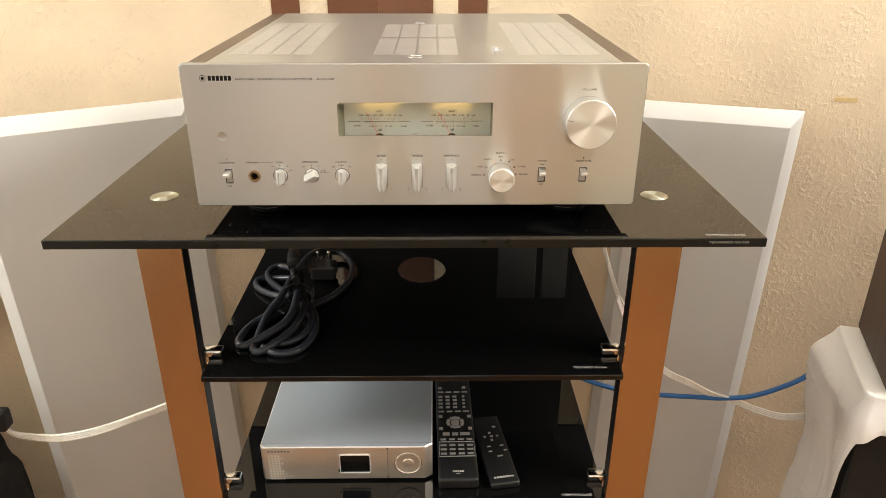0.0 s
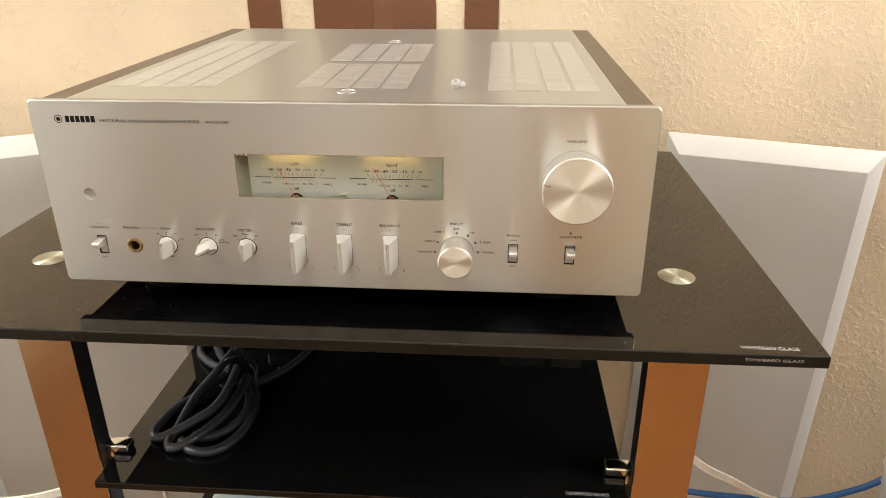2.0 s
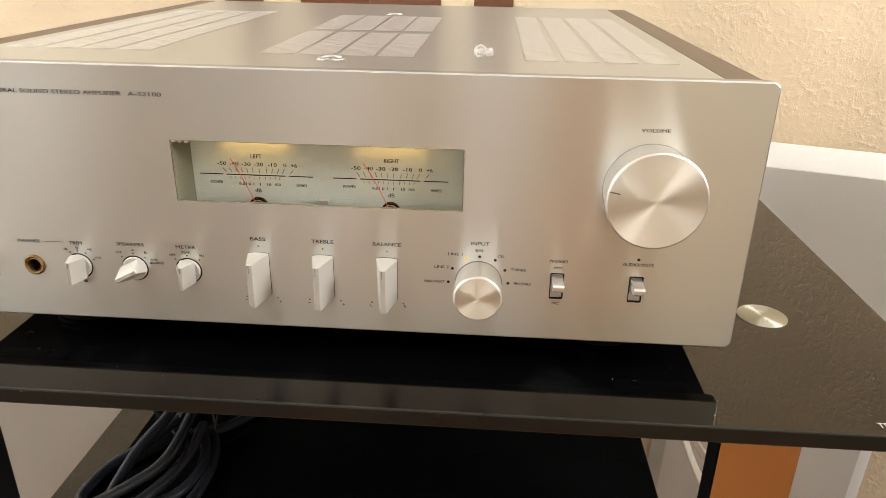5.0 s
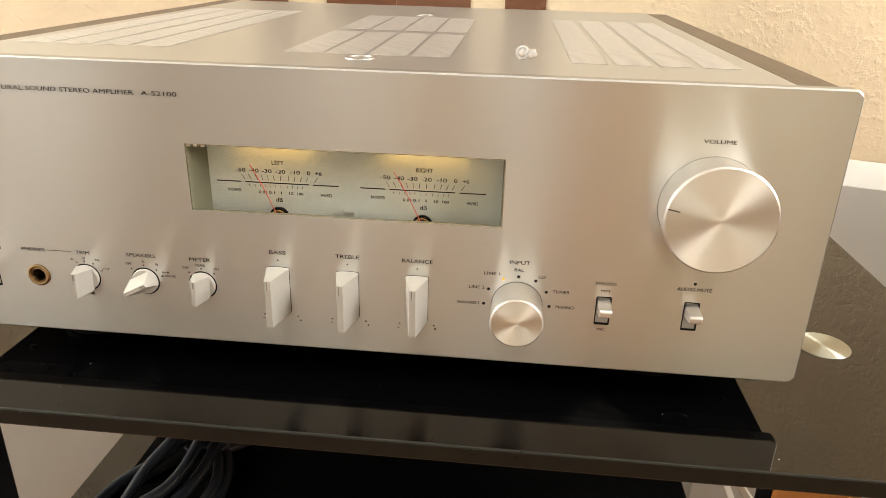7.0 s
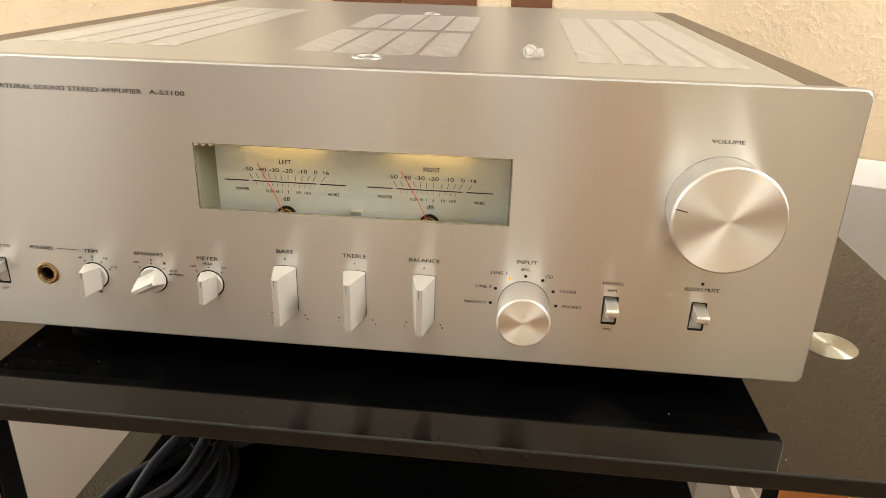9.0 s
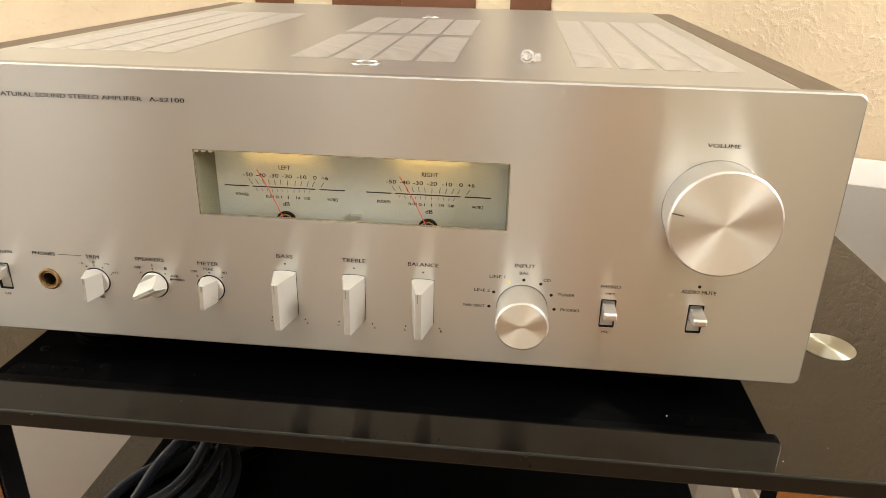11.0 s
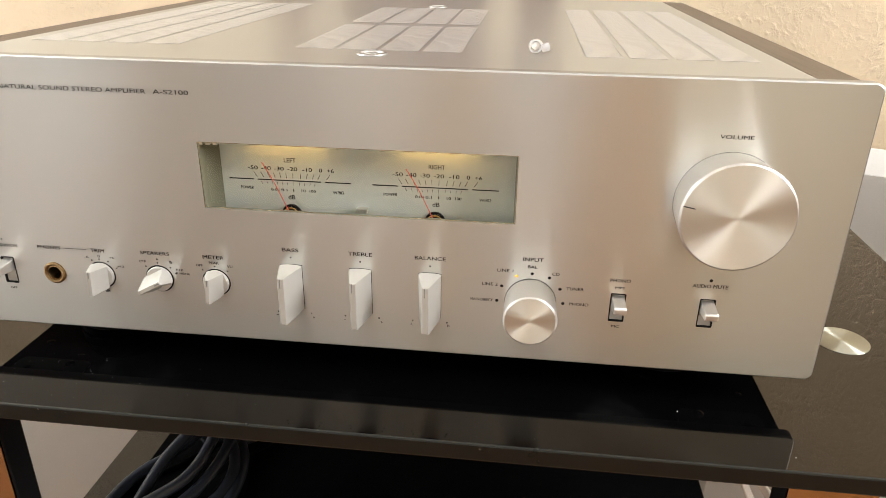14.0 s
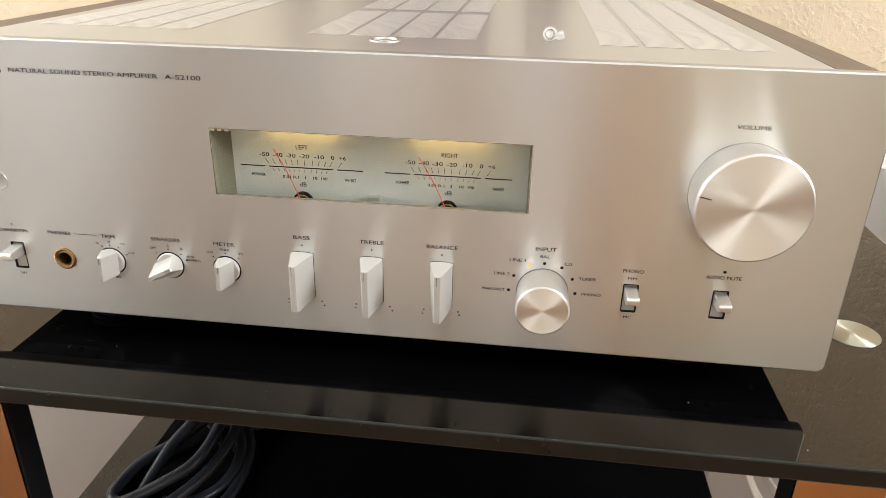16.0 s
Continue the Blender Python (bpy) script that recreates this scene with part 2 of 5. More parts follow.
M_KNOB_FACE = brushed("spun_aluminium", (0.92, 0.90, 0.82), 0.58, 0.78, "Y", (900, 900, 900), 0.004)
M_KNOB = mat("satin_aluminium", (0.80, 0.78, 0.75), 0.42, 1.0, vary=0.02, fine=1500)
M_PALE = mat("matt_silver", (0.475, 0.455, 0.415), 0.54, 0.36, vary=0.02, fine=2000)
M_DISC = brushed("spun_steel_disc", (0.47, 0.485, 0.43), 0.36, 1.0, "Z", (900, 900, 900), 0.004)
M_SIDE = wood("dark_side_wood", (0.040, 0.025, 0.017), (0.11, 0.076, 0.052), axis=1, scale=190, rough=0.35)
M_SIDE.node_tree.nodes["Principled BSDF"].inputs["Specular IOR Level"].default_value = 0.3
M_INK = mat("black_print", (0.014, 0.013, 0.012), 0.6, vary=0.1)
M_INK.node_tree.nodes["Principled BSDF"].inputs["Specular IOR Level"].default_value = 0.08
M_WHITE_INK = mat("white_print", (0.42, 0.41, 0.39), 0.5, vary=0.1)
M_GOLD = mat("gold_plate", (0.55, 0.38, 0.16), 0.22, 1.0, vary=0.05)
M_DARK = mat("dark_hole", (0.006, 0.005, 0.005), 0.6, vary=0.1)
M_DARK.node_tree.nodes["Principled BSDF"].inputs["Specular IOR Level"].default_value = 0.1
M_DIAL = mat("grey_green_dial", (0.62, 0.645, 0.615), 0.7, vary=0.03, scale=20)
M_HOUSE = mat("meter_housing", (0.17, 0.165, 0.115), 0.22, vary=0.05)
M_GREY = mat("plain_grey", (0.20, 0.20, 0.19), 0.5, vary=0.06)
M_SENSOR = mat("sensor_window", (0.50, 0.49, 0.46), 0.38, 0.9, vary=0.03)
M_COPPER = mat("dull_copper_plate", (0.36, 0.25, 0.13), 0.32, 1.0, vary=0.06)
M_SILL = mat("meter_sill", (0.50, 0.49, 0.40), 0.14, 0.9, vary=0.05)
M_RED = mat("red_needle", (0.85, 0.10, 0.07), 0.5, vary=0.05)
M_PANE = clear_pane("meter_glass")
M_METER_LAMP = glow("meter_lamp_glow", (1.0, 0.60, 0.18), 16.0)
M_LED = glow("amber_led", (1.0, 0.50, 0.04), 0.28)
M_RUBBER = mat("cord_rubber", (0.024, 0.028, 0.038), 0.30, vary=0.15, fine=700, bump=0.00012)
# one silver case: cool daylight tinted into the top, highlights whitened into edges
M_DAC = mat("silver_daylight_tint", (0.72, 0.81, 0.90), 0.24, 0.46, vary=0.05, scale=9, fine=2400)
M_DAC_EDGE = mat("whitened_edge", (0.90, 0.89, 0.87), 0.30, 0.35, vary=0.02)
M_DAC_FRONT = mat("silver_warm_front", (0.72, 0.65, 0.56), 0.42, 0.85, vary=0.04, scale=9, fine=2400)
M_DOT = mat("pale_dots", (0.85, 0.81, 0.73), 0.5, vary=0.04)
M_DAC_DARK = mat("dark_display", (0.005, 0.005, 0.005), 0.22, vary=0.2)
M_REMOTE = mat("black_plastic", (0.009, 0.009, 0.009), 0.45, fine=1200, bump=0.00004)
M_BUTTON = mat("grey_buttons", (0.30, 0.29, 0.27), 0.5, vary=0.08)
M_CLOTH = mat("white_cloth", (0.92, 0.915, 0.90), 0.9, vary=0.03, scale=22, fine=400, bump=0.00025)
M_SPEAKER = wood("dark_speaker_veneer", (0.028, 0.014, 0.007), (0.095, 0.048, 0.026), axis=2, scale=70, rough=0.45)
M_STAND = mat("matt_black_board", (0.005, 0.006, 0.005), 0.7)
M_FABRIC = mat("black_fabric", (0.012, 0.012, 0.012), 0.9, vary=0.3, fine=600, bump=0.0006)
M_BLUE = mat("blue_cable_jacket", (0.012, 0.12, 0.36), 0.38, vary=0.08)
M_CLEAR = mat("clear_cable_jacket", (0.84, 0.82, 0.77), 0.25, vary=0.12, stretch=(1, 1, 1), scale=60)
M_WIRE = mat("pale_tinned_wire", (0.72, 0.66, 0.56), 0.35, 0.5, vary=0.1)
M_TAPE = mat("yellow_tape", (0.62, 0.44, 0.20), 0.6)
M_BEAD = mat("clear_bead", (0.96, 0.96, 0.96), 0.05, vary=0.01)
M_BEAD.node_tree.nodes["Principled BSDF"].inputs["Transmission Weight"].default_value = 0.7


# ---- mesh helpers ----
def thing(name, at, label, category, group=""):
    ob = new(name)
    ob.location = at
    ob.empty_display_size = 0.02
    return tagged(ob, label, category, group)


def origin_of(ob):
    p = Vector((0, 0, 0))
    while ob is not None:
        p += ob.location
        ob = ob.parent
    return p


def part(name, bm, material, parent=None, label="", smooth=False):
    """Links a bmesh, given in world metres, as one mesh under a thing or a part."""
    me = bpy.data.meshes.new(name)
    c = sum((v.co for v in bm.verts), Vector()) / max(1, len(bm.verts))
    if parent is None:
        c = Vector((0, 0, 0))
    bmesh.ops.translate(bm, verts=bm.verts[:], vec=-c)
    for f in bm.faces:
        f.smooth = smooth
    bm.to_mesh(me)
    bm.free()
    for mm in material if isinstance(material, (list, tuple)) else (material,):
        me.materials.append(mm)
    ob = new(name, me)
    if parent is not None:
        ob.parent = parent
        ob.location = c - origin_of(parent)
    return tagged(ob, label)


def box(x0, x1, y0, y1, z0, z1, bevel=0.0, seg=2, bm=None):
    own = bmesh.new()
    bmesh.ops.create_cube(own, size=1.0)
    for v in own.verts:
        v.co = ((x0 + x1) / 2 + v.co.x * (x1 - x0), (y0 + y1) / 2 + v.co.y * (y1 - y0), (z0 + z1) / 2 + v.co.z * (z1 - z0))
    if bevel:
        bmesh.ops.bevel(own, geom=own.edges[:], offset=bevel, segments=seg, profile=0.5, affect="EDGES")
    return own if bm is None else join(bm, own)


def join(bm, other, m=None):
    """Adds a copy of other to bm, and frees other."""
    me = bpy.data.meshes.new("tmp")
    if m is not None:
        bmesh.ops.transform(other, matrix=m, verts=other.verts[:])
    other.to_mesh(me)
    bm.from_mesh(me)
    bpy.data.meshes.remove(me)
    other.free()
    return bm


def lathe(profile, axis_at, axis="z", seg=48, cap=True):
    """Turns a profile of (radius, height) round an axis through axis_at; height runs along +z, or along -y for 'y'."""
    bm = bmesh.new()
    rings = []
    for r, h in profile:
        ring = []
        for i in range(seg):
            a = 2 * math.pi * i / seg
            p = (r * math.cos(a), r * math.sin(a), h)
            ring.append(bm.verts.new(p if axis == "z" else (p[0], -p[2], p[1])))
        rings.append(ring)
    for a, b in zip(rings, rings[1:]):
        for i in range(seg):
            j = (i + 1) % seg
            bm.faces.new((a[i], a[j], b[j], b[i]))
    if cap:
        bm.faces.new(rings[0][::-1])
        bm.faces.new(rings[-1])
    bmesh.ops.recalc_face_normals(bm, faces=bm.faces[:])
    bmesh.ops.translate(bm, verts=bm.verts[:], vec=axis_at)
    return bm


def smooth_by_angle(ob, degrees=35):
    """Smooth shading with sharp edges kept."""
    me = ob.data
    bm = bmesh.new()
    bm.from_mesh(me)
    for f in bm.faces:
        f.smooth = True
    for e in bm.edges:
        e.smooth = len(e.link_faces) == 2 and e.calc_face_angle(0) < radians(degrees)
    bm.to_mesh(me)
    bm.free()
    return ob


def planar_uv(ob, u, v):
    """UVs by two axes (0 x, 1 y, 2 z)."""
    me = ob.data
    layer = me.uv_layers.new(name="UVMap")
    for lp in me.loops:
        co = me.vertices[lp.vertex_index].co
        layer.data[lp.index].uv = (co[u], co[v])
    return ob


def tube(points, radius, res=8, per=8):
    """A round cable along a smooth line through the points."""
    pts = [Vector(p) for p in points]
    line = []
    for i in range(len(pts) - 1):
        p0, p1, p2, p3 = pts[max(0, i - 1)], pts[i], pts[i + 1], pts[min(len(pts) - 1, i + 2)]
        for k in range(per):
            t = k / per
            line.append(0.5 * ((2 * p1) + (p2 - p0) * t + (2 * p0 - 5 * p1 + 4 * p2 - p3) * t * t + (3 * p1 - p0 - 3 * p2 + p3) * t ** 3))
    line.append(pts[-1])
    bm = bmesh.new()
    rings = []
    side = None
    for i, p in enumerate(line):
        d = (line[min(i + 1, len(line) - 1)] - line[max(i - 1, 0)]).normalized()
        if side is None:
            side = d.orthogonal().normalized()
        side = (side - d * side.dot(d)).normalized()
        up = d.cross(side)
        rings.append([bm.verts.new(p + radius * (math.cos(2 * math.pi * k / res) * side + math.sin(2 * math.pi * k / res) * up)) for k in range(res)])
    for a, b in zip(rings, rings[1:]):
        for k in range(res):
            j = (k + 1) % res
            bm.faces.new((a[k], a[j], b[j], b[k]))
    bm.faces.new(rings[0][::-1])
    bm.faces.new(rings[-1])
    bmesh.ops.recalc_face_normals(bm, faces=bm.faces[:])
    return bm


def lettering(body, width, height, depth=0.00012):
    """The built-in font as a bmesh of given width and capital height, centred at 0, in x and z, facing -y."""
    cu = bpy.data.curves.new("tmp_text", "FONT")
    cu.body, cu.align_x, cu.align_y = body, "CENTER", "CENTER"
    cu.resolution_u = 3
    ob = bpy.data.objects.new("tmp_text", cu)
    scene.collection.objects.link(ob)
    me = bpy.data.meshes.new_from_object(ob.evaluated_get(bpy.context.evaluated_depsgraph_get()))
    bm = bmesh.new()
    bm.from_mesh(me)
    bpy.data.objects.remove(ob)
    bpy.data.curves.remove(cu)
    bpy.data.meshes.remove(me)
    xs, ys = [v.co.x for v in bm.verts], [v.co.y for v in bm.verts]
    cx, cy, w, h = (max(xs) + min(xs)) / 2, (max(ys) + min(ys)) / 2, max(xs) - min(xs), max(ys) - min(ys)
    for v in bm.verts:
        v.co = ((v.co.x - cx) / w * width, -depth, (v.co.y - cy) / h * height)
    bmesh.ops.recalc_face_normals(bm, faces=bm.faces[:])
    return bm


def outline_round(x0, x1, z0, z1, r, n=6):
    pts = []
    for cx, cz, a0 in ((x1 - r, z1 - r, 0), (x0 + r, z1 - r, 90), (x0 + r, z0 + r, 180), (x1 - r, z0 + r, 270)):
        for i in range(n + 1):
            a = radians(a0 + 90 * i / n)
            pts.append((cx + r * math.cos(a), cz + r * math.sin(a)))
    return pts


def holed_plate(outer, holes, y0, y1, chamfer=0.0, inset=None):
    """A plate in x and z from y0 (front) to y1 with holes through it; the front edge is chamfered."""
    bm = bmesh.new()

    def ring(pts, y):
        return [bm.verts.new((x, y, z)) for x, z in pts]

    def loop_edges(vs):
        return [bm.edges.new((vs[i], vs[(i + 1) % len(vs)])) for i in range(len(vs))]

    front_outer = inset or outer
    caps = []
    for y, first in ((y0, front_outer), (y1, outer)):
        rings = [ring(first, y)] + [ring(h, y) for h in holes]
        edges = [e for r in rings for e in loop_edges(r)]
        bmesh.ops.triangle_fill(bm, use_beauty=True, use_dissolve=False, edges=edges, normal=(0, -1, 0))
        caps.append(rings)

    def bridge(a, b):
        for i in range(len(a)):
            j = (i + 1) % len(a)
            bm.faces.new((a[i], a[j], b[j], b[i]))

    if inset:
        mid = ring(outer, y0 + chamfer)
        bridge(caps[0][0], mid)
        bridge(mid, caps[1][0])
    else:
        bridge(caps[0][0], caps[1][0])
    for a, b in zip(caps[0][1:], caps[1][1:]):
        bridge(a, b)
    bmesh.ops.recalc_face_normals(bm, faces=bm.faces[:])
    return bm


def ellipse(cx, cz, rx, rz, n=32):
    return [(cx + rx * math.cos(2 * math.pi * i / n), cz + rz * math.sin(2 * math.pi * i / n)) for i in range(n)]


def structure(ob, label="", category=""):
    return tagged(ob, label, category, kind="structure")


# ---- the room ----
CORNER = Vector((-0.079, 0.644, 0))
LEFT_END, RIGHT_END = Vector((-1.74, 0.2447, 0)), Vector((1.90, 0.2005, 0))
HIGH = 2.50
FLOOR = -0.25


def wall_between(a, b, name, material, z0=FLOOR, z1=HIGH, thick=0.12):
    """A wall whose room side runs from a to b, with its thickness to the left of that way."""
    d = (b - a).normalized()
    out = Vector((-d.y, d.x, 0)) * thick
    bm = bmesh.new()
    lo = [bm.verts.new((p.x, p.y, z0)) for p in (a, b, b + out, a + out)]
    hi = [bm.verts.new((p.x, p.y, z1)) for p in (a, b, b + out, a + out)]
    bm.faces.new(lo[::-1])
    bm.faces.new(hi)
    for i in range(4):
        j = (i + 1) % 4
        bm.faces.new((lo[i], lo[j], hi[j], hi[i]))
    bmesh.ops.recalc_face_normals(bm, faces=bm.faces[:])
    return structure(part(name, bm, material))


wall_between(CORNER, LEFT_END, "wall_left", M_WALL, thick=-0.12)
wall_between(CORNER, RIGHT_END, "wall_right", M_WALL)
BACK = -2.75
# side wall with a window opening
W0, W1, WZ0, WZ1 = -0.74, 0.26, 1.06, 2.42
# and a second, smaller one near the corner, unseen, added for the fill lamp
V0, V1, VZ0, VZ1 = -2.60, -1.70, 0.70, 2.00
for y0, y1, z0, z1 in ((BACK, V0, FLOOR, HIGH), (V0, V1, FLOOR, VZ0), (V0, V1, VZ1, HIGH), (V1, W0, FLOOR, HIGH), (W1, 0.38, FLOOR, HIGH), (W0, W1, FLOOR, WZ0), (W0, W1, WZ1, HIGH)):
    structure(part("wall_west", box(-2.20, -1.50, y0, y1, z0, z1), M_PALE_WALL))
E0, E1, EZ0, EZ1 = -1.06, 0.06, 1.42, 2.34
for y0, y1, z0, z1 in ((BACK, E0, FLOOR, HIGH), (E1, 0.38, FLOOR, HIGH), (E0, E1, FLOOR, EZ0), (E0, E1, EZ1, HIGH)):
    structure(part("wall_east", box(1.85, 2.05, y0, y1, z0, z1), M_EAST_WALL))
# wall behind the camera with three window openings and a door
SX, SZ0, SZ1 = (-1.45, -0.35, -0.06, 0.30, 0.70, 1.66), 0.68, 2.02
for x0, x1 in ((-2.0, SX[0]), (SX[1], SX[2]), (SX[3], SX[4]), (SX[5], 2.05)):
    structure(part("wall_south", box(x0, x1, BACK - 0.14, BACK, FLOOR, HIGH), M_PLAIN))
for x0, x1 in ((SX[0], SX[1]), (SX[2], SX[3]), (SX[4], SX[5])):
    structure(part("wall_south", box(x0, x1, BACK - 0.14, BACK, FLOOR, SZ0), M_PLAIN))
    structure(part("wall_south", box(x0, x1, BACK - 0.14, BACK, SZ1, HIGH), M_PLAIN))
structure(part("door_1", box(0.33, 0.67, BACK, BACK + 0.035, FLOOR, 1.78, 0.006, 2), M_DOOR), "pale orange-brown wooden door", "door")
structure(part("floor", box(-2.0, 2.05, BACK - 0.14, 0.85, FLOOR - 0.1, FLOOR), M_FLOOR), "warm brown wooden floor", "floor")
# ceiling left open under the added overhead fill
for x0, x1, y0, y1 in ((-2.0, -0.64, BACK - 0.2, 0.85), (1.5, 2.05, BACK - 0.2, 0.85), (-0.64, 1.5, BACK - 0.2, -0.62), (-0.64, 1.5, -0.10, 0.85)):
    structure(part("ceiling", box(x0, x1, y0, y1, HIGH, HIGH + 0.1), M_CEIL), "plain white ceiling, opened for the added fill lamp", "ceiling")


# unseen shaft round the added overhead fill lamp
for x0, x1, y0, y1 in ((-0.68, -0.64, -0.66, -0.06), (1.5, 1.54, -0.66, -0.06), (-0.64, 1.5, -0.66, -0.62), (-0.64, 1.5, -0.10, -0.06)):
    structure(part("fill_lamp_shaft", box(x0, x1, y0, y1, HIGH + 0.1, 2.74), M_CEIL), "plain white shaft round the added fill lamp", "shaft")


def stripe(x0, x1, end, name="painted_stripe"):
    """A painted upright stripe on one of the two corner walls."""
    d = (end - CORNER).normalized()

    def on(x):
        return CORNER + d * ((x - CORNER.x) / d.x)

    a, b = on(x0), on(x1)
    n = Vector((-d.y, d.x, 0))
    if n.y > 0:
        n = -n
    bm = bmesh.new()
    lo = [bm.verts.new((p.x, p.y, FLOOR)) for p in (a, b, b + n * 0.0015, a + n * 0.0015)]
    hi = [bm.verts.new((p.x, p.y, HIGH)) for p in (a, b, b + n * 0.0015, a + n * 0.0015)]
    for i in range(4):
        j = (i + 1) % 4
        bm.faces.new((lo[i], lo[j], hi[j], hi[i]))
    bm.faces.new(lo[::-1])
    bm.faces.new(hi)
    bmesh.ops.recalc_face_normals(bm, faces=bm.faces[:])
    return structure(part(name, bm, M_STRIPE), "brown stripe painted on the cream plaster", "paint stripe")


stripe(-0.257, -0.211, LEFT_END)
stripe(-0.165, -0.0795, LEFT_END)
stripe(-0.0785, 0.017, RIGHT_END)
stripe(0.060, 0.109, RIGHT_END)


# ---- white panels leaning in the corner ----
def white_panel(a, b, top, label, side, slant, level):
    """An upright board with bevelled edges; a and b are the back edges of its visible side at the given level, and slant is its sideways lean."""
    a, b = Vector(a), Vector(b)
    d = (b - a).normalized()
    n = Vector((-d.y, d.x))
    if n.y > 0:
        n = -n
    inset, depth = 0.021, 0.028
    bm = bmesh.new()

    def ring(s, z0, z1, off):
        p, q = a + d * s + n * off, b - d * s + n * off
        return [bm.verts.new((c.x, c.y, z)) for c, z in ((p, z0), (q, z0), (q, z1), (p, z1))]

    rings = [ring(0, FLOOR, top, -0.008), ring(0, FLOOR, top, 0), ring(side, FLOOR + inset, top - inset, depth), ring(side + 0.004, FLOOR + inset + 0.004, top - inset - 0.004, depth)]
    for r, q in zip(rings, rings[1:]):
        for i in range(4):
            j = (i + 1) % 4
            bm.faces.new((r[i], r[j], q[j], q[i]))
    bm.faces.new(rings[0][::-1])
    bm.faces.new(rings[-1])
    bmesh.ops.recalc_face_normals(bm, faces=bm.faces[:])
    bmesh.ops.bevel(bm, geom=[e for e in bm.edges if e.calc_face_angle(0) > 0.3], offset=0.0013, segments=3, profile=0.5, affect="EDGES")
    def lean(mesh):
        for v in mesh.verts:
            v.co += d.to_3d() * slant * (level - v.co.z)
        return mesh

    mid = (a + b) / 2
    ob = thing("acoustic_panel", (mid.x, mid.y, FLOOR), label, "panel", "white panels in the corner")
    smooth_by_angle(part("bevelled_board", lean(bm), M_FOAM, ob), 30)
    sheet = bmesh.new()
    s0, z0, z1 = side + 0.0004, FLOOR + inset + 0.0004, top - inset - 0.0004
    lo, hi = ([sheet.verts.new((c.x, c.y, z)) for c, z in ((a + d * s0 + n * o, z0), (b - d * s0 + n * o, z0), (b - d * s0 + n * o, z1), (a + d * s0 + n * o, z1))] for o in (depth - 0.0015, depth + 0.0003))
    sheet.faces.new(lo[::-1])
    sheet.faces.new(hi)
    for i in range(4):
        j = (i + 1) % 4
        sheet.faces.new((lo[i], lo[j], hi[j], hi[i]))
    bmesh.ops.recalc_face_normals(sheet, faces=sheet.faces[:])
    part("front_face", lean(sheet), M_FOAM, ob)
    return ob


white_panel((-0.694, 0.375), (-0.392, 0.545), 0.7565, "white acoustic panel, smooth and matt, angled away from the wall", 0.019, 0.022, 0.38)
white_panel((0.352, 0.5347), (0.609, 0.4486), 0.754, "white acoustic panel, smooth and matt, close to the wall", 0.020, -0.020, 0.73)
_d = (RIGHT_END - CORNER).normalized()
_t = CORNER + _d * ((0.684 - CORNER.x) / _d.x)
_bm = bmesh.new()
join(_bm, box(-0.017, 0.017, -0.0008, 0.0, -0.0035, 0.0035), Matrix.Translation((_t.x, _t.y - 0.0003, 0.768)) @ Matrix.Rotation(math.atan2(_d.y, _d.x), 4, "Z"))
tagged(part("tape_strip", _bm, M_TAPE), "small strip of yellow tape on the plaster", "tape")

# ---- white radiator low on the left wall, mostly hidden by the panel ----
radiator = thing("radiator", (-0.98, 0.42, 0.365), "white ribbed radiator on the wall beside a panel", "radiator")
_lean = Matrix.Translation((-0.765, 0.430, 0)) @ Matrix.Rotation(math.atan2(0.3993, 1.661), 4, "Z")
part("back_plate", join(bmesh.new(), box(-0.42, 0.0, 0.022, 0.034, 0.372, 0.600, 0.002, 1), _lean), M_FOAM, radiator)
for z0, z1 in ((0.366, 0.386), (0.408, 0.420), (0.588, 0.604)):
    part("rail", join(bmesh.new(), box(-0.42, 0.0, 0.004, 0.022, z0, z1, 0.002, 1), _lean), M_FOAM, radiator)
for k in range(34):
    part("fin", join(bmesh.new(), box(-0.0052 - 0.012 * k, -0.0012 - 0.012 * k, -0.006, 0.022, 0.370, 0.596, 0.0012, 1), _lean), M_FOAM, radiator)

# ---- the rack ----
GLASS = 0.7525
RX = -0.009  # middle of the rack
rack = thing("hifi_rack", (RX, 0.2, FLOOR), "black glass hi-fi rack with bronze front legs and chrome shelf clips", "rack")


def printed(body, width, height, m, material, parent, name="lettering", label=""):
    bm = lettering(body, width, height)
    if material is M_INK:
        join(bm, lettering(body, width, height, 0.00015), Matrix.Translation((0.00006, 0, 0.00002)))
    bmesh.ops.transform(bm, matrix=m, verts=bm.verts[:])
    return part(name, bm, material, parent, label)


def flat_text(body, width, height, x, y, z, parent, material):
    return printed(body, width, height, Matrix.Translation((x, y, z)) @ Matrix.Rotation(radians(-90), 4, "X"), material, parent)


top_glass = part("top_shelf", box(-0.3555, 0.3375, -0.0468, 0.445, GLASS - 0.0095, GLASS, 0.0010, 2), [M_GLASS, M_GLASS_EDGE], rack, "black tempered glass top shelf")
for p in top_glass.data.polygons:
    p.material_index = 1 if abs(p.normal.z) < 0.97 else 0
flat_text("TEMPERED GLASS", 0.0395, 0.0042, 0.2995, -0.0385, GLASS + 0.0001, top_glass, M_WHITE_INK)
printed("TEMPERED GLASS", 0.0390, 0.0022, Matrix.Translation((0.3005, -0.0468, GLASS - 0.0042)), M_WHITE_INK, top_glass)
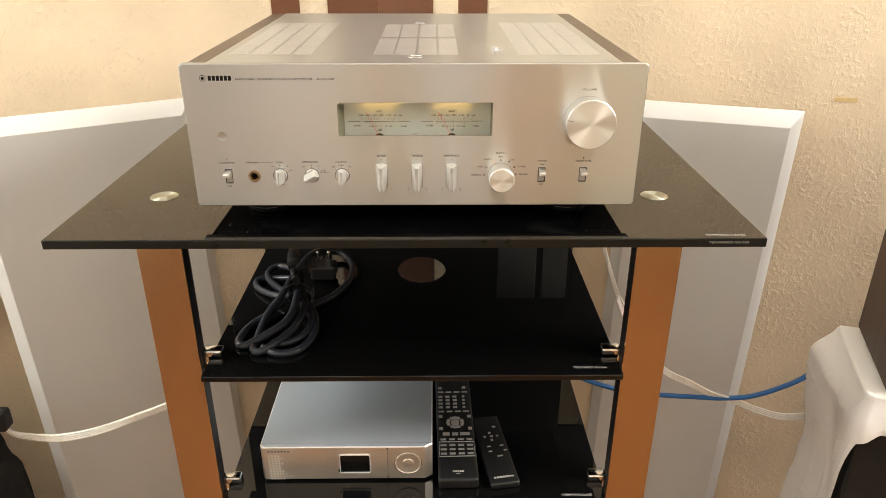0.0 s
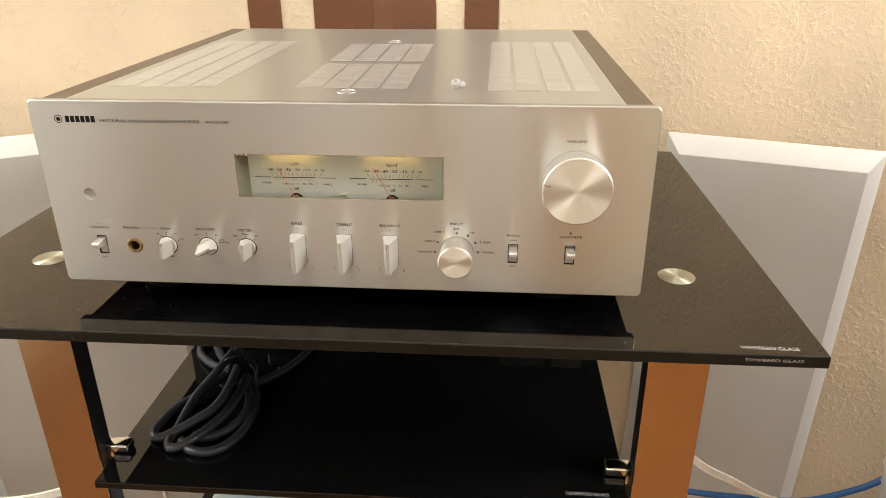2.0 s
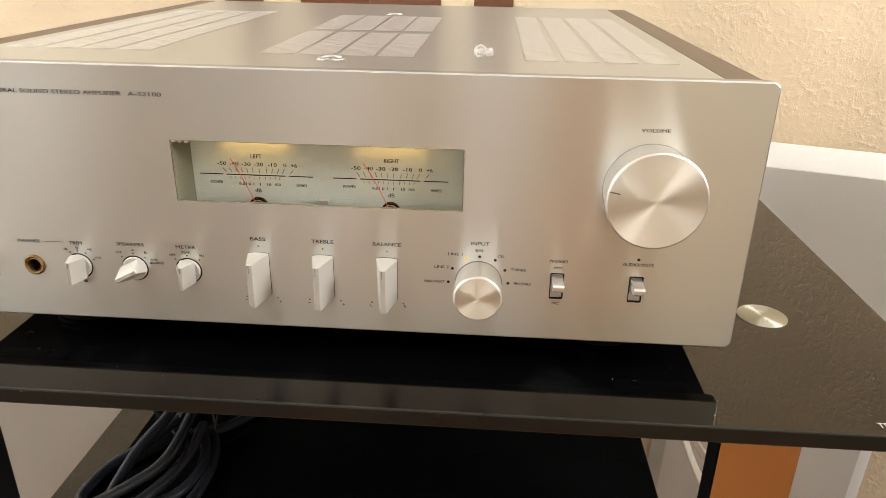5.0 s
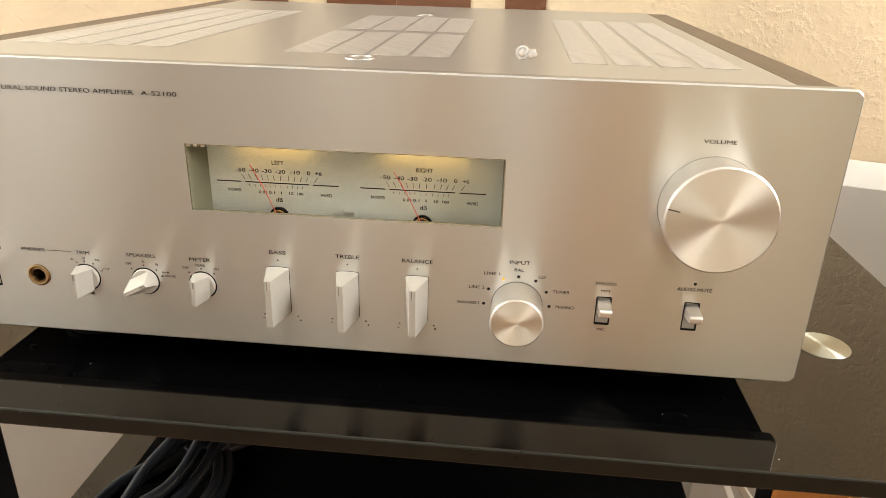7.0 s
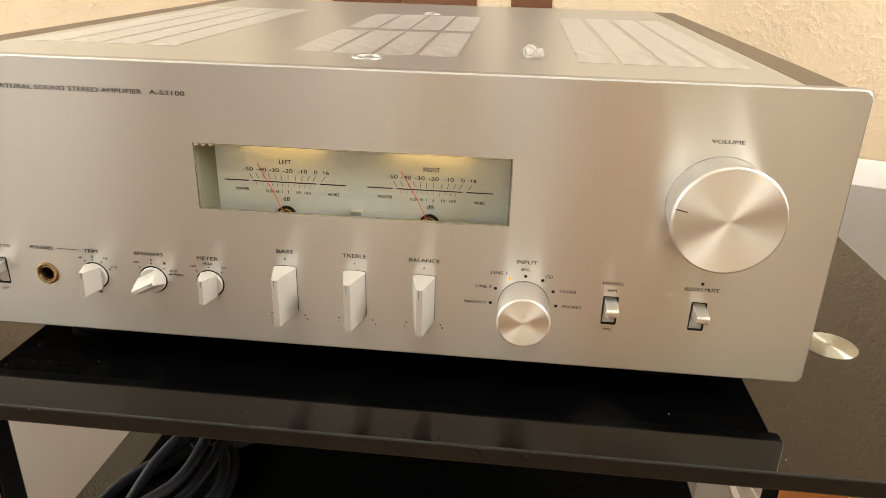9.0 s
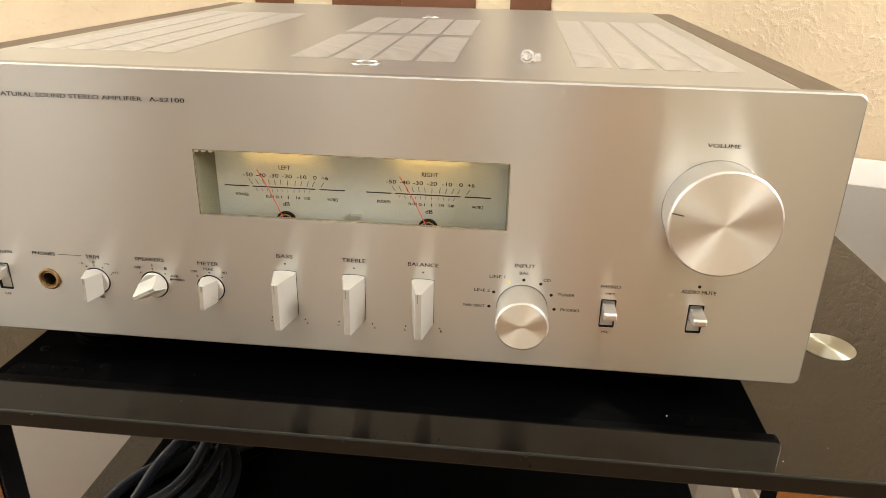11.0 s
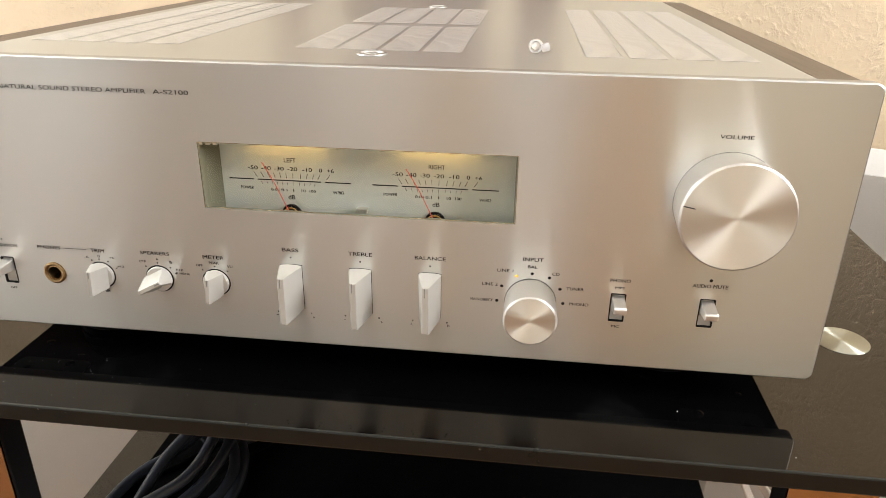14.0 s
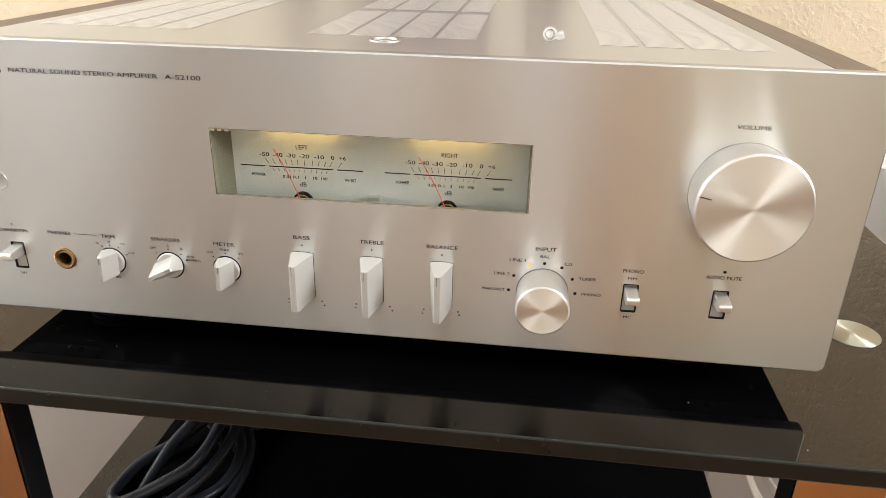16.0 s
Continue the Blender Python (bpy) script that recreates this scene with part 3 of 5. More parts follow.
for z, name in ((0.5560, "middle_shelf"), (0.3620, "lower_shelf")):
    sh = part(name, box(-0.2495, 0.2345, 0.0125, 0.385, z - 0.0075, z, 0.0010, 2), M_SHELF, rack, "black tempered glass shelf")
    flat_text("TEMPERED GLASS", 0.0385, 0.0038, 0.1985, 0.0275, z + 0.0001, sh, M_WHITE_INK)

for x0, x1, inner in ((-0.3065, -0.2585, 1), (0.2405, 0.2895, -1)):
    part("leg", box(x0, x1, 0.043, 0.0645, FLOOR, GLASS - 0.0095, 0.002, 2), M_BLACK, rack, "black steel leg")
    trim = part("leg_facing", box(x0 - 0.0006, x1 + 0.0006, 0.0405, 0.0428, FLOOR + 0.001, GLASS - 0.0097, 0.0007, 2), M_BRONZE, rack, "satin bronze leg front")
    planar_uv(trim, 2, 0)
    xi = x1 if inner > 0 else x0
    gus = bmesh.new()
    front = [(xi - inner * 0.0005, GLASS - 0.0096), (xi + inner * 0.011, GLASS - 0.0096), (xi + inner * 0.006, GLASS - 0.0115), (xi + inner * 0.0018, GLASS - 0.0160), (xi - inner * 0.0005, GLASS - 0.0240)]
    ra = [gus.verts.new((x, 0.045, z)) for x, z in front]
    rb = [gus.verts.new((x, 0.063, z)) for x, z in front]
    gus.faces.new(ra)
    gus.faces.new(rb[::-1])
    for i in range(len(ra)):
        j = (i + 1) % len(ra)
        gus.faces.new((ra[i], ra[j], rb[j], rb[i]))
    bmesh.ops.recalc_face_normals(gus, faces=gus.faces[:])
    part("gusset", gus, M_BLACK, rack)
    for z in (0.5560, 0.3620):
        for y in (0.058,):
            clip = bmesh.new()
            a, b = (xi, xi + 0.0235) if inner > 0 else (xi - 0.0235, xi)
            box(a, b, y - 0.0075, y + 0.0075, z + 0.0004, z + 0.0105, 0.0026, 3, clip)
            box(a, b, y - 0.0075, y + 0.0075, z - 0.0160, z - 0.0079, 0.0022, 3, clip)
            c0, c1 = (xi - 0.001, xi + 0.0075) if inner > 0 else (xi - 0.0045, xi + 0.001)
            box(c0, c1, y - 0.006, y + 0.006, z - 0.0150, z + 0.0075, 0.0012, 2, clip)
            smooth_by_angle(part("shelf_clip", clip, M_CHROME, rack, "chrome shelf clip"))

holes = []
for zc in (0.612, 0.418, 0.22):
    holes += [ellipse(-0.004, zc, 0.040, 0.026), ellipse(-0.152, zc, 0.042, 0.030)]
part("back_panel", holed_plate([(-0.2600, FLOOR), (0.2450, FLOOR), (0.2450, GLASS - 0.0097), (-0.2600, GLASS - 0.0097)], holes, 0.396, 0.404), M_BLACK, rack, "black back panel with oval cable holes")
# grey patches stand for openings, dim wall tone painted in for the shelf reflection
for _x0, _x1 in ((0.122, 0.186), (0.196, 0.238)):
    part("opening_patch", box(_x0, _x1, 0.3935, 0.3958, 0.562, 0.663, 0.0008, 1), M_GREY, rack, "plain grey patch standing for an opening to the dim wall")
# unseen black wings added to darken the middle shelf's reflection
for _x0, _x1 in ((-0.330, -0.2602), (0.2452, 0.320)):
    part("reflection_blocker", box(_x0, _x1, 0.396, 0.404, 0.548, GLASS - 0.0097, 0.001, 1), M_BLACK, rack, "black wing added to darken the shelf's reflection")
for x, y in ((-0.2795, 0.0730), (0.2612, 0.0712)):
    d = part("glass_fixing_disc", lathe([(0.0151, 0.0), (0.0151, 0.0003), (0.0148, 0.0005), (0.0001, 0.0005)], (x, y, GLASS), seg=56), M_DISC, rack, "round spun-steel fixing disc")
    smooth_by_angle(d)

# ---- the amplifier ----
PB, PT = 0.7694, 0.9090
amp = thing("stereo_amplifier", (0, 0.19, GLASS), "silver stereo amplifier with two meters and dark wooden sides", "amplifier")

face_holes = [
    [(-0.0737, 0.8405), (0.0737, 0.8405), (0.0737, 0.8727), (-0.0737, 0.8727)],
    outline_round(0.1604, 0.1676, 0.7940, 0.8088, 0.0006, 2),
    outline_round(0.1199, 0.1271, 0.7940, 0.8088, 0.0006, 2),
    outline_round(-0.1870, -0.1798, 0.7930, 0.8078, 0.0006, 2),
    ellipse(-0.1585, 0.8005, 0.0048, 0.0048, 28),
]
fp = part("faceplate", holed_plate(outline_round(-0.2175, 0.2175, PB, PT, 0.0038), face_holes, 0.0, 0.0018, 0.0006, outline_round(-0.2168, 0.2168, PB + 0.0007, PT - 0.0007, 0.0033)), [M_FACE, M_EDGE, M_HOUSE, M_SILL], amp, "horizontally brushed aluminium faceplate")
planar_uv(fp, 2, 0)
for p in fp.data.polygons:
    c = p.center + fp.location + amp.location
    if abs(p.normal.y) < 0.9:
        p.material_index = 3 if abs(c.x) < 0.075 and 0.838 < c.z < 0.875 else 1
part("faceplate_rim", holed_plate(outline_round(-0.2175, 0.2175, PB, PT, 0.0038), [[(-0.205, 0.7745), (0.205, 0.7745), (0.205, 0.9035), (-0.205, 0.9035)]], 0.00182, 0.0062), M_EDGE, fp, "thick rim of the faceplate")
part("chassis", box(-0.1938, 0.1938, 0.0170, 0.4125, 0.779, 0.9020), M_BLACK, amp)
cover = part("top_cover", box(-0.1962, 0.1962, 0.0064, 0.413, 0.9022, 0.9078, 0.0008, 2), M_TOP, amp, "satin silver metal cover")
planar_uv(cover, 1, 0)
part("chassis_base", box(-0.2135, 0.2135, 0.0087, 0.409, 0.7722, 0.7788, 0.0008, 1), M_BLACK, amp, "black chassis underside")
part("rear_panel", box(-0.2130, 0.2130, 0.4132, 0.4165, 0.774, 0.905, 0.0006, 1), M_BLACK, amp)
for s in (-1, 1):
    a, b = sorted((s * 0.1964, s * 0.2156))
    sp = bmesh.new()
    box(a, b, 0.0065, 0.4125, 0.7790, 0.9076, 0.0, 1, sp)
    sp.edges.ensure_lookup_table()
    es = [e for e in sp.edges if all(abs(v.co.x - s * 0.2156) < 1e-5 and v.co.z > 0.9 for v in e.verts)]
    es += [e for e in sp.edges if all(v.co.y > 0.39 for v in e.verts) and e.verts[0].co.z > 0.9 and e.verts[1].co.z > 0.9]
    bmesh.ops.bevel(sp, geom=es, offset=0.0025, segments=3, profile=0.5, affect="EDGES")
    part("side_panel", sp, M_SIDE, amp, "dark grained wooden side panel")
for x in (-0.1560, 0.1560):
    for y in (0.0475, 0.360):
        foot = part("foot", lathe([(0.0228, 0), (0.0236, 0.0010), (0.0236, 0.0110), (0.0226, 0.0122), (0.0205, 0.0196)], (x, y, GLASS), seg=56), M_DARK, amp, "round black foot")
        smooth_by_angle(foot)
        ring = part("foot_ring", lathe([(0.0236, 0.0040), (0.0243, 0.0044), (0.0245, 0.0050), (0.0243, 0.0056), (0.0236, 0.0060)], (x, y, GLASS), seg=56, cap=False), M_FOOT_RING, foot, "glossy black trim ring")
        smooth_by_angle(ring)


# underside of the front corners: a small grey bracket with holes and screws
for s in (-1, 1):
    xa, xb = sorted((s * 0.2060, s * 0.1630))
    plate = [(x, -y) for x, y in outline_round(xa, xb, 0.0016, 0.0205, 0.0045, 4)]
    bm = holed_plate(plate, [ellipse(s * 0.1970, -0.0100, 0.0022, 0.0017, 16), [(s * 0.1760 + dx, -0.0085 + dy) for dx, dy in ((-0.005, -0.0009), (0.005, -0.0009), (0.005, 0.0009), (-0.005, 0.0009))]], 0.0, 0.0009)
    bmesh.ops.transform(bm, matrix=Matrix.Translation((0, 0, 0.7712)) @ Matrix.Rotation(radians(90), 4, "X"), verts=bm.verts[:])
    part("corner_bracket", bm, M_BRACKET, amp, "dark grey bracket under the front corner")
    for x, y in ((s * 0.1990, 0.0360), (s * 0.1745, 0.0160)):
        smooth_by_angle(part("base_screw", lathe([(0.0026, 0.0), (0.0024, -0.0010), (0.0012, -0.0016), (0.0001, -0.0017)], (x, y, 0.7714), seg=20, cap=False), M_CHROME, amp, "small bright screw"))

# vent grilles in the cover
def grille(x0, x1, y0, y1):
    bm = bmesh.new()
    z = 0.9079
    y = y0 + 0.0012
    while y < y1 - 0.0015:
        box(x0, x1, y, y + 0.0019, z, z + 0.00014, 0, 1, bm)
        y += 0.0036
    n = len(bm.faces)
    box(x0 + 0.0008, x1 - 0.0008, y0 + 0.001, y1 - 0.001, z - 0.0002, z + 0.00005, 0, 1, bm)
    bm.faces.ensure_lookup_table()
    for f in bm.faces[n:]:
        f.material_index = 1
    return planar_uv(part("vent_grille", bm, [M_GRILLE, M_GRILLE_GAP], cover, "fine slotted vent"), 1, 0)


for k in range(4):
    grille(-0.1860 + k * 0.0212, -0.1860 + k * 0.0212 + 0.0182, 0.0560, 0.3060)
    grille(0.1025 + k * 0.0212, 0.1025 + k * 0.0212 + 0.0182, 0.0535, 0.3050)
    grille(-0.0425 + k * 0.0218, -0.0425 + k * 0.0218 + 0.0195, 0.0565, 0.1640)
    grille(-0.0425 + k * 0.0218, -0.0425 + k * 0.0218 + 0.0195, 0.1800, 0.2890)
for y in (0.043, 0.303):
    sc = part("cover_screw", lathe([(0.0075, 0.0), (0.0073, 0.0006), (0.0060, 0.0008), (0.0052, -0.0004), (0.0030, -0.0006), (0.0026, 0.0005), (0.0002, 0.0006)], (0, y, 0.9079), seg=36), M_EDGE, cover, "screw in a bright dished washer")
    smooth_by_angle(sc)

# knobs
def round_knob(name, x, z, r, depth, base, label):
    k = part(name, lathe([(base, 0.0), (base, 0.0006), (base + 0.0001, 0.0008), (r, depth - 0.0011), (r - 0.0002, depth - 0.0005), (r - 0.0009, depth)], (x, 0, z), "y", 96), M_KNOB, amp, label)
    smooth_by_angle(k, 20)
    f = part("knob_face", lathe([(r - 0.0009, depth), (r * 0.5, depth + 0.00003), (0.0002, depth + 0.00005)], (x, 0, z), "y", 96), M_KNOB_FACE, k, "spun face")
    return k


vol = round_knob("volume_knob", 0.1640, 0.8562, 0.0236, 0.0204, 0.0222, "large spun aluminium volume knob")
_bm = bmesh.new()
join(_bm, box(-0.0228, -0.0178, -0.02052, -0.0200, -0.00020, 0.00020), Matrix.Translation((0.1640, 0, 0.8562)) @ Matrix.Rotation(radians(11), 4, "Y"))
part("pointer_notch", _bm, M_DARK, vol, "dark pointer notch")
part("knob_gap", lathe([(0.0223, 0.0), (0.02245, 0.00008)], (0.1640, 0, 0.8562), "y", 96, cap=False), M_DARK, amp)
round_knob("input_knob", 0.0828, 0.8015, 0.0124, 0.0195, 0.0119, "spun aluminium input knob")
part("knob_gap", lathe([(0.0119, 0.0), (0.0122, 0.00008)], (0.0828, 0, 0.8015), "y", 64, cap=False), M_DARK, amp)


def grip(half_base, half_front, half_len, depth, arc):
    """A tapering bar that stands out from the plate along -y, upright in z, with rounded ends."""
    bm = bmesh.new()
    n = 8
    rows = []
    for y, hw in ((0.0, half_base), (-depth * 0.12, half_base), (-depth + 0.0004, half_front), (-depth, half_front * 0.8)):
        ring = []
        for k in range(n + 1):
            x = hw * (2 * k / n - 1)
            ring.append((x, y, half_len - arc * (1 - math.sqrt(max(0.0, 1 - (x / half_base) ** 2 * 0.75))) - (0.0003 if y <= -depth else 0)))
        for k in range(n, -1, -1):
            x = hw * (2 * k / n - 1)
            ring.append((x, y, -half_len + arc * (1 - math.sqrt(max(0.0, 1 - (x / half_base) ** 2 * 0.75))) + (0.0003 if y <= -depth else 0)))
        rows.append([bm.verts.new(p) for p in ring])
    for a, b in zip(rows, rows[1:]):
        for i in range(len(a)):
            j = (i + 1) % len(a)
            bm.faces.new((a[i], a[j], b[j], b[i]))
    bm.faces.new(rows[0][::-1])
    bm.faces.new(rows[-1])
    bmesh.ops.recalc_face_normals(bm, faces=bm.faces[:])
    return bm


def ellipse_bar(x, z, hw, hl):
    """An upright bar's outline with bowed ends."""
    top = [(x + hw * (1 - k / 4), z + hl - 0.0010 * (1 - math.sqrt(max(0.0, 1 - (1 - k / 4) ** 2 * 0.75)))) for k in range(9)]
    return top + [(2 * x - a, 2 * z - b) for a, b in top]


for x, nm in ((-0.0335, "bass_knob"), (0.0008, "treble_knob"), (0.0347, "balance_knob")):
    g = grip(0.0053, 0.0016, 0.0122, 0.0166, 0.0010)
    k = part(nm, join(bmesh.new(), g, Matrix.Translation((x, 0, 0.8012))), M_PALE, amp, "upright tapering silver tone knob")
    smooth_by_angle(k, 14)
    part("knob_gap", holed_plate(ellipse_bar(x, 0.8012, 0.0055, 0.0124), [], -0.00010, 0.0004), M_DARK, amp)
    # grey sliver paints the shade along the groove's left side
    part("groove_shade", box(x - 0.00062, x - 0.00020, -0.01664, -0.0130, 0.8084, 0.8131), M_GREY, k)
    part("pointer_groove", box(x - 0.00022, x + 0.00048, -0.01672, -0.0130, 0.8086, 0.8131, 0.0001, 1), M_PALE, k)
for x, nm, turn in ((-0.1330, "trim_knob", 4), (-0.1022, "speaker_knob", 62), (-0.0726, "meter_knob", 4)):
    k = part(nm, lathe([(0.0066, 0.0), (0.0066, 0.0012), (0.0062, 0.0016)], (x, 0, 0.8010), "y", 48), M_PALE, amp, "small silver rotary knob")
    smooth_by_angle(k, 25)
    part("knob_gap", lathe([(0.0066, 0.0), (0.0073, 0.00008)], (x, 0, 0.8010), "y", 48, cap=False), M_DARK, amp)
    m = Matrix.Translation((x, -0.0012, 0.8010)) @ Matrix.Rotation(radians(turn), 4, "Y")
    smooth_by_angle(part("grip", join(bmesh.new(), grip(0.0041, 0.0011, 0.0066, 0.0102, 0.0012), m), M_PALE, k), 25)
    part("pointer_groove", join(bmesh.new(), box(-0.00034, 0.00026, -0.01034, -0.0080, 0.0032, 0.0063), m), M_GREY, k)


def toggle(x, z, up, label):
    t = part("toggle_switch", box(x - 0.0030, x + 0.0030, 0.0010, 0.0082, z - 0.0068, z + 0.0068), M_PALE, amp, label)
    fr = holed_plate(outline_round(x - 0.0036, x + 0.0036, z - 0.0074, z + 0.0074, 0.0006, 2), [outline_round(x - 0.0031, x + 0.0031, z - 0.0069, z + 0.0069, 0.0004, 2)], -0.0001, 0.0030)
    part("slot_frame", fr, M_DARK, t, "black slot frame")
    lever = bmesh.new()
    hw = 0.0029
    prof = [(0.006, up * 0.0066), (0.006, -up * 0.0008), (-0.0098, up * 0.0012), (-0.0106, up * 0.0019), (-0.0106, up * 0.0042), (-0.0098, up * 0.0050)]
    a = [lever.verts.new((x - hw, y, z + h)) for y, h in prof]
    b = [lever.verts.new((x + hw, y, z + h)) for y, h in prof]
    lever.faces.new(a)
    lever.faces.new(b[::-1])
    for i in range(len(a)):
        j = (i + 1) % len(a)
        lever.faces.new((a[i], a[j], b[j], b[i]))
    bmesh.ops.recalc_face_normals(lever, faces=lever.faces[:])
    bmesh.ops.bevel(lever, geom=lever.edges[:], offset=0.0004, segments=2, profile=0.5, affect="EDGES")
    part("lever", lever, M_KNOB, t, "satin aluminium lever")


toggle(-0.1834, 0.8004, 1, "power lever switch in its up position")
toggle(0.1235, 0.8014, 1, "phono lever switch in its up position")
toggle(0.1640, 0.8014, 1, "mute lever switch in its up position")

jack = part("headphone_jack", lathe([(0.0058, 0.0), (0.0058, 0.0007), (0.0050, 0.0011), (0.0042, 0.0009), (0.0040, 0.0002), (0.0034, 0.0004), (0.0031, -0.001), (0.0031, -0.0075)], (-0.1585, 0, 0.8005), "y", 48, cap=False), M_COPPER, amp, "copper-rimmed headphone socket")
smooth_by_angle(jack, 30)
part("socket_bottom", lathe([(0.0031, -0.0075), (0.0001, -0.0075)], (-0.1585, 0, 0.8005), "y", 24, cap=False), M_DARK, jack)
ir = part("remote_sensor", lathe([(0.0048, 0.0), (0.0047, 0.00016), (0.0044, 0.00012), (0.0042, 0.00002), (0.0001, 0.0001)], (-0.1850, 0, 0.8405), "y", 40), M_SENSOR, amp, "round recessed sensor window")
smooth_by_angle(ir, 30)

# meters
DEP = 0.0132


def cheek(sgn):
    """A side wall of the recess that closes in towards the dial."""
    bm = bmesh.new()
    back = 0.0690 if sgn < 0 else 0.0726
    pts = [(0.0737, 0.0012), (back, DEP), (0.0790, DEP), (0.0790, 0.0021), (0.0741, 0.0019)]
    rings = [[bm.verts.new((sgn * x, y, z)) for x, y in pts] for z in (0.8300, 0.8756)]
    bm.faces.new(rings[0])
    bm.faces.new(rings[1][::-1])
    for i in range(5):
        j = (i + 1) % 5
        bm.faces.new((rings[0][i], rings[0][j], rings[1][j], rings[1][i]))
    bmesh.ops.recalc_face_normals(bm, faces=bm.faces[:])
    return bm


house = part("meter_housing", cheek(-1), M_HOUSE, amp, "recessed meter window")
part("housing_side", cheek(1), M_HOUSE, house)
part("housing_floor", box(-0.0737, 0.0737, 0.0020, DEP, 0.8300, 0.8330), M_HOUSE, house)
part("housing_roof", box(-0.0737, 0.0737, 0.0020, DEP, 0.8730, 0.8760), M_HOUSE, house)
part("dial_plate", box(-0.0770, 0.0770, DEP, DEP + 0.002, 0.8300, 0.8760), M_DIAL, house, "grey-green meter dial")
_fr = holed_plate([(-0.0737, 0.8405), (0.0737, 0.8405), (0.0737, 0.8727), (-0.0737, 0.8727)], [[(-0.0733, 0.8409), (0.0733, 0.8409), (0.0733, 0.8723), (-0.0733, 0.8723)]], 0.0004, 0.0014)
part("window_bezel", _fr, M_SILL, house, "thin bright window edge")
_b = bmesh.new()
_b.faces.new([_b.verts.new(p) for p in ((-0.0729, 0.0030, 0.8413), (0.0729, 0.0030, 0.8413), (0.0729, 0.0030, 0.8719), (-0.0729, 0.0030, 0.8719))])
pane = part("meter_pane", _b, M_PANE, house, "clear meter glass")
pane.visible_shadow = False
for cx in (-0.0353, 0.0353):
    part("meter_lamp", box(cx - 0.018, cx + 0.018, 0.0070, 0.0084, 0.8716, 0.8722), M_METER_LAMP, house, "warm meter lamp")
# chrome blocks added for three small glints under the window's top edge
for x in (-0.0722, -0.0690, -0.0655):
    part("roof_glint", box(x - 0.0009, x + 0.0009, 0.0006, 0.0040, 0.8712, 0.8727), M_CHROME, house, "small bright block standing for a glint")
part("dial_stop", box(-0.0028, 0.0028, 0.0095, DEP, 0.8380, 0.8402, 0.0002, 1), M_KNOB, house)


def dial_text(body, w, h, x, z):
    printed(body, w, h, Matrix.Translation((x + 0.0006, DEP - 0.0001, z - 0.0010)), M_INK, house)


def dial_bar(bm, xa, za, xb, zb, t):
    d = Vector((xb - xa, 0, zb - za))
    n = Vector((-d.z, 0, d.x)).normalized() * t / 2
    vs = [bm.verts.new((x + 0.0006 + s * n.x, DEP - 0.0003, z - 0.0006 + s * n.z)) for x, z, s in ((xa, za, -1), (xb, zb, -1), (xb, zb, 1), (xa, za, 1))]
    bm.faces.new(vs)


def meter(cx, title, tip):
    """The print, needle and pivot of one meter; tip is the needle's end from the middle."""
    dial_text(title, 0.0058 if title == "LEFT" else 0.0078, 0.0021, cx, 0.8628)
    for body, dx in (("-50", -0.0186), ("-40", -0.0121), ("-30", -0.0057), ("-20", 0.0010), ("-10", 0.0082), ("0", 0.0148), ("+6", 0.0196)):
        dial_text(body, 0.0016 * len(body) if body != "0" else 0.0016, 0.0019, cx + dx, 0.8585)
    for body, dx in (("0.01", -0.0083), ("0.1", -0.0038), ("1", 0.0009), ("10", 0.0058), ("100", 0.0103)):
        dial_text(body, 0.0010 * len(body) if body != "1" else 0.0004, 0.0014, cx + dx, 0.8478)
    dial_text("POWER", 0.0066, 0.0015, cx - 0.0222, 0.8483)
    dial_text("W/8\u03a9", 0.0055, 0.0016, cx + 0.0230, 0.8478)
    dial_text("dB", 0.0034, 0.0021, cx - 0.0003, 0.8443)
    lines = bmesh.new()
    dial_bar(lines, cx - 0.0308, 0.8523, cx - 0.0186, 0.8523, 0.0005)
    dial_bar(lines, cx - 0.0166, 0.8523, cx + 0.0147, 0.8523, 0.0005)
    dial_bar(lines, cx + 0.0168, 0.8523, cx + 0.0293, 0.8523, 0.0005)
    for k, dx in enumerate((-0.0166, -0.0135, -0.0105, -0.0078, -0.0050, -0.0022, 0.0010, 0.0046, 0.0075, 0.0105, 0.0132, 0.0175)):
        lean = dx * 0.1
        dial_bar(lines, cx + dx, 0.8535, cx + dx + lean, 0.8560, 0.00022)
        if k < 11:
            dial_bar(lines, cx + dx * 0.9, 0.8514, cx + dx * 0.86, 0.8500, 0.00018)
    bmesh.ops.recalc_face_normals(lines, faces=lines.faces[:])
    part("scale_lines", lines, M_INK, house)
    part("needle", tube([(cx - 0.0002, 0.0098, 0.8362), (cx + tip * 0.5, 0.0100, 0.8512), (cx + tip * 0.9, 0.0100, 0.8612)], 0.00022, 6, 3), M_RED, house, "thin red needle")
    smooth_by_angle(part("needle_pivot", lathe([(0.0050, 0.0), (0.0050, 0.0012), (0.0043, 0.0018), (0.0012, 0.0022), (0.0010, 0.0030), (0.0001, 0.0031)], (cx, DEP, 0.8347), "y", 32), M_DARK, house, "black needle pivot"))
    part("pivot_ring", lathe([(0.0030, 0.0020), (0.0036, 0.0022), (0.0040, 0.0020)], (cx, DEP, 0.8347), "y", 32, cap=False), M_GOLD, house, "thin gold ring")


meter(-0.0353, "LEFT", -0.0135)
meter(0.0353, "RIGHT", -0.0150)


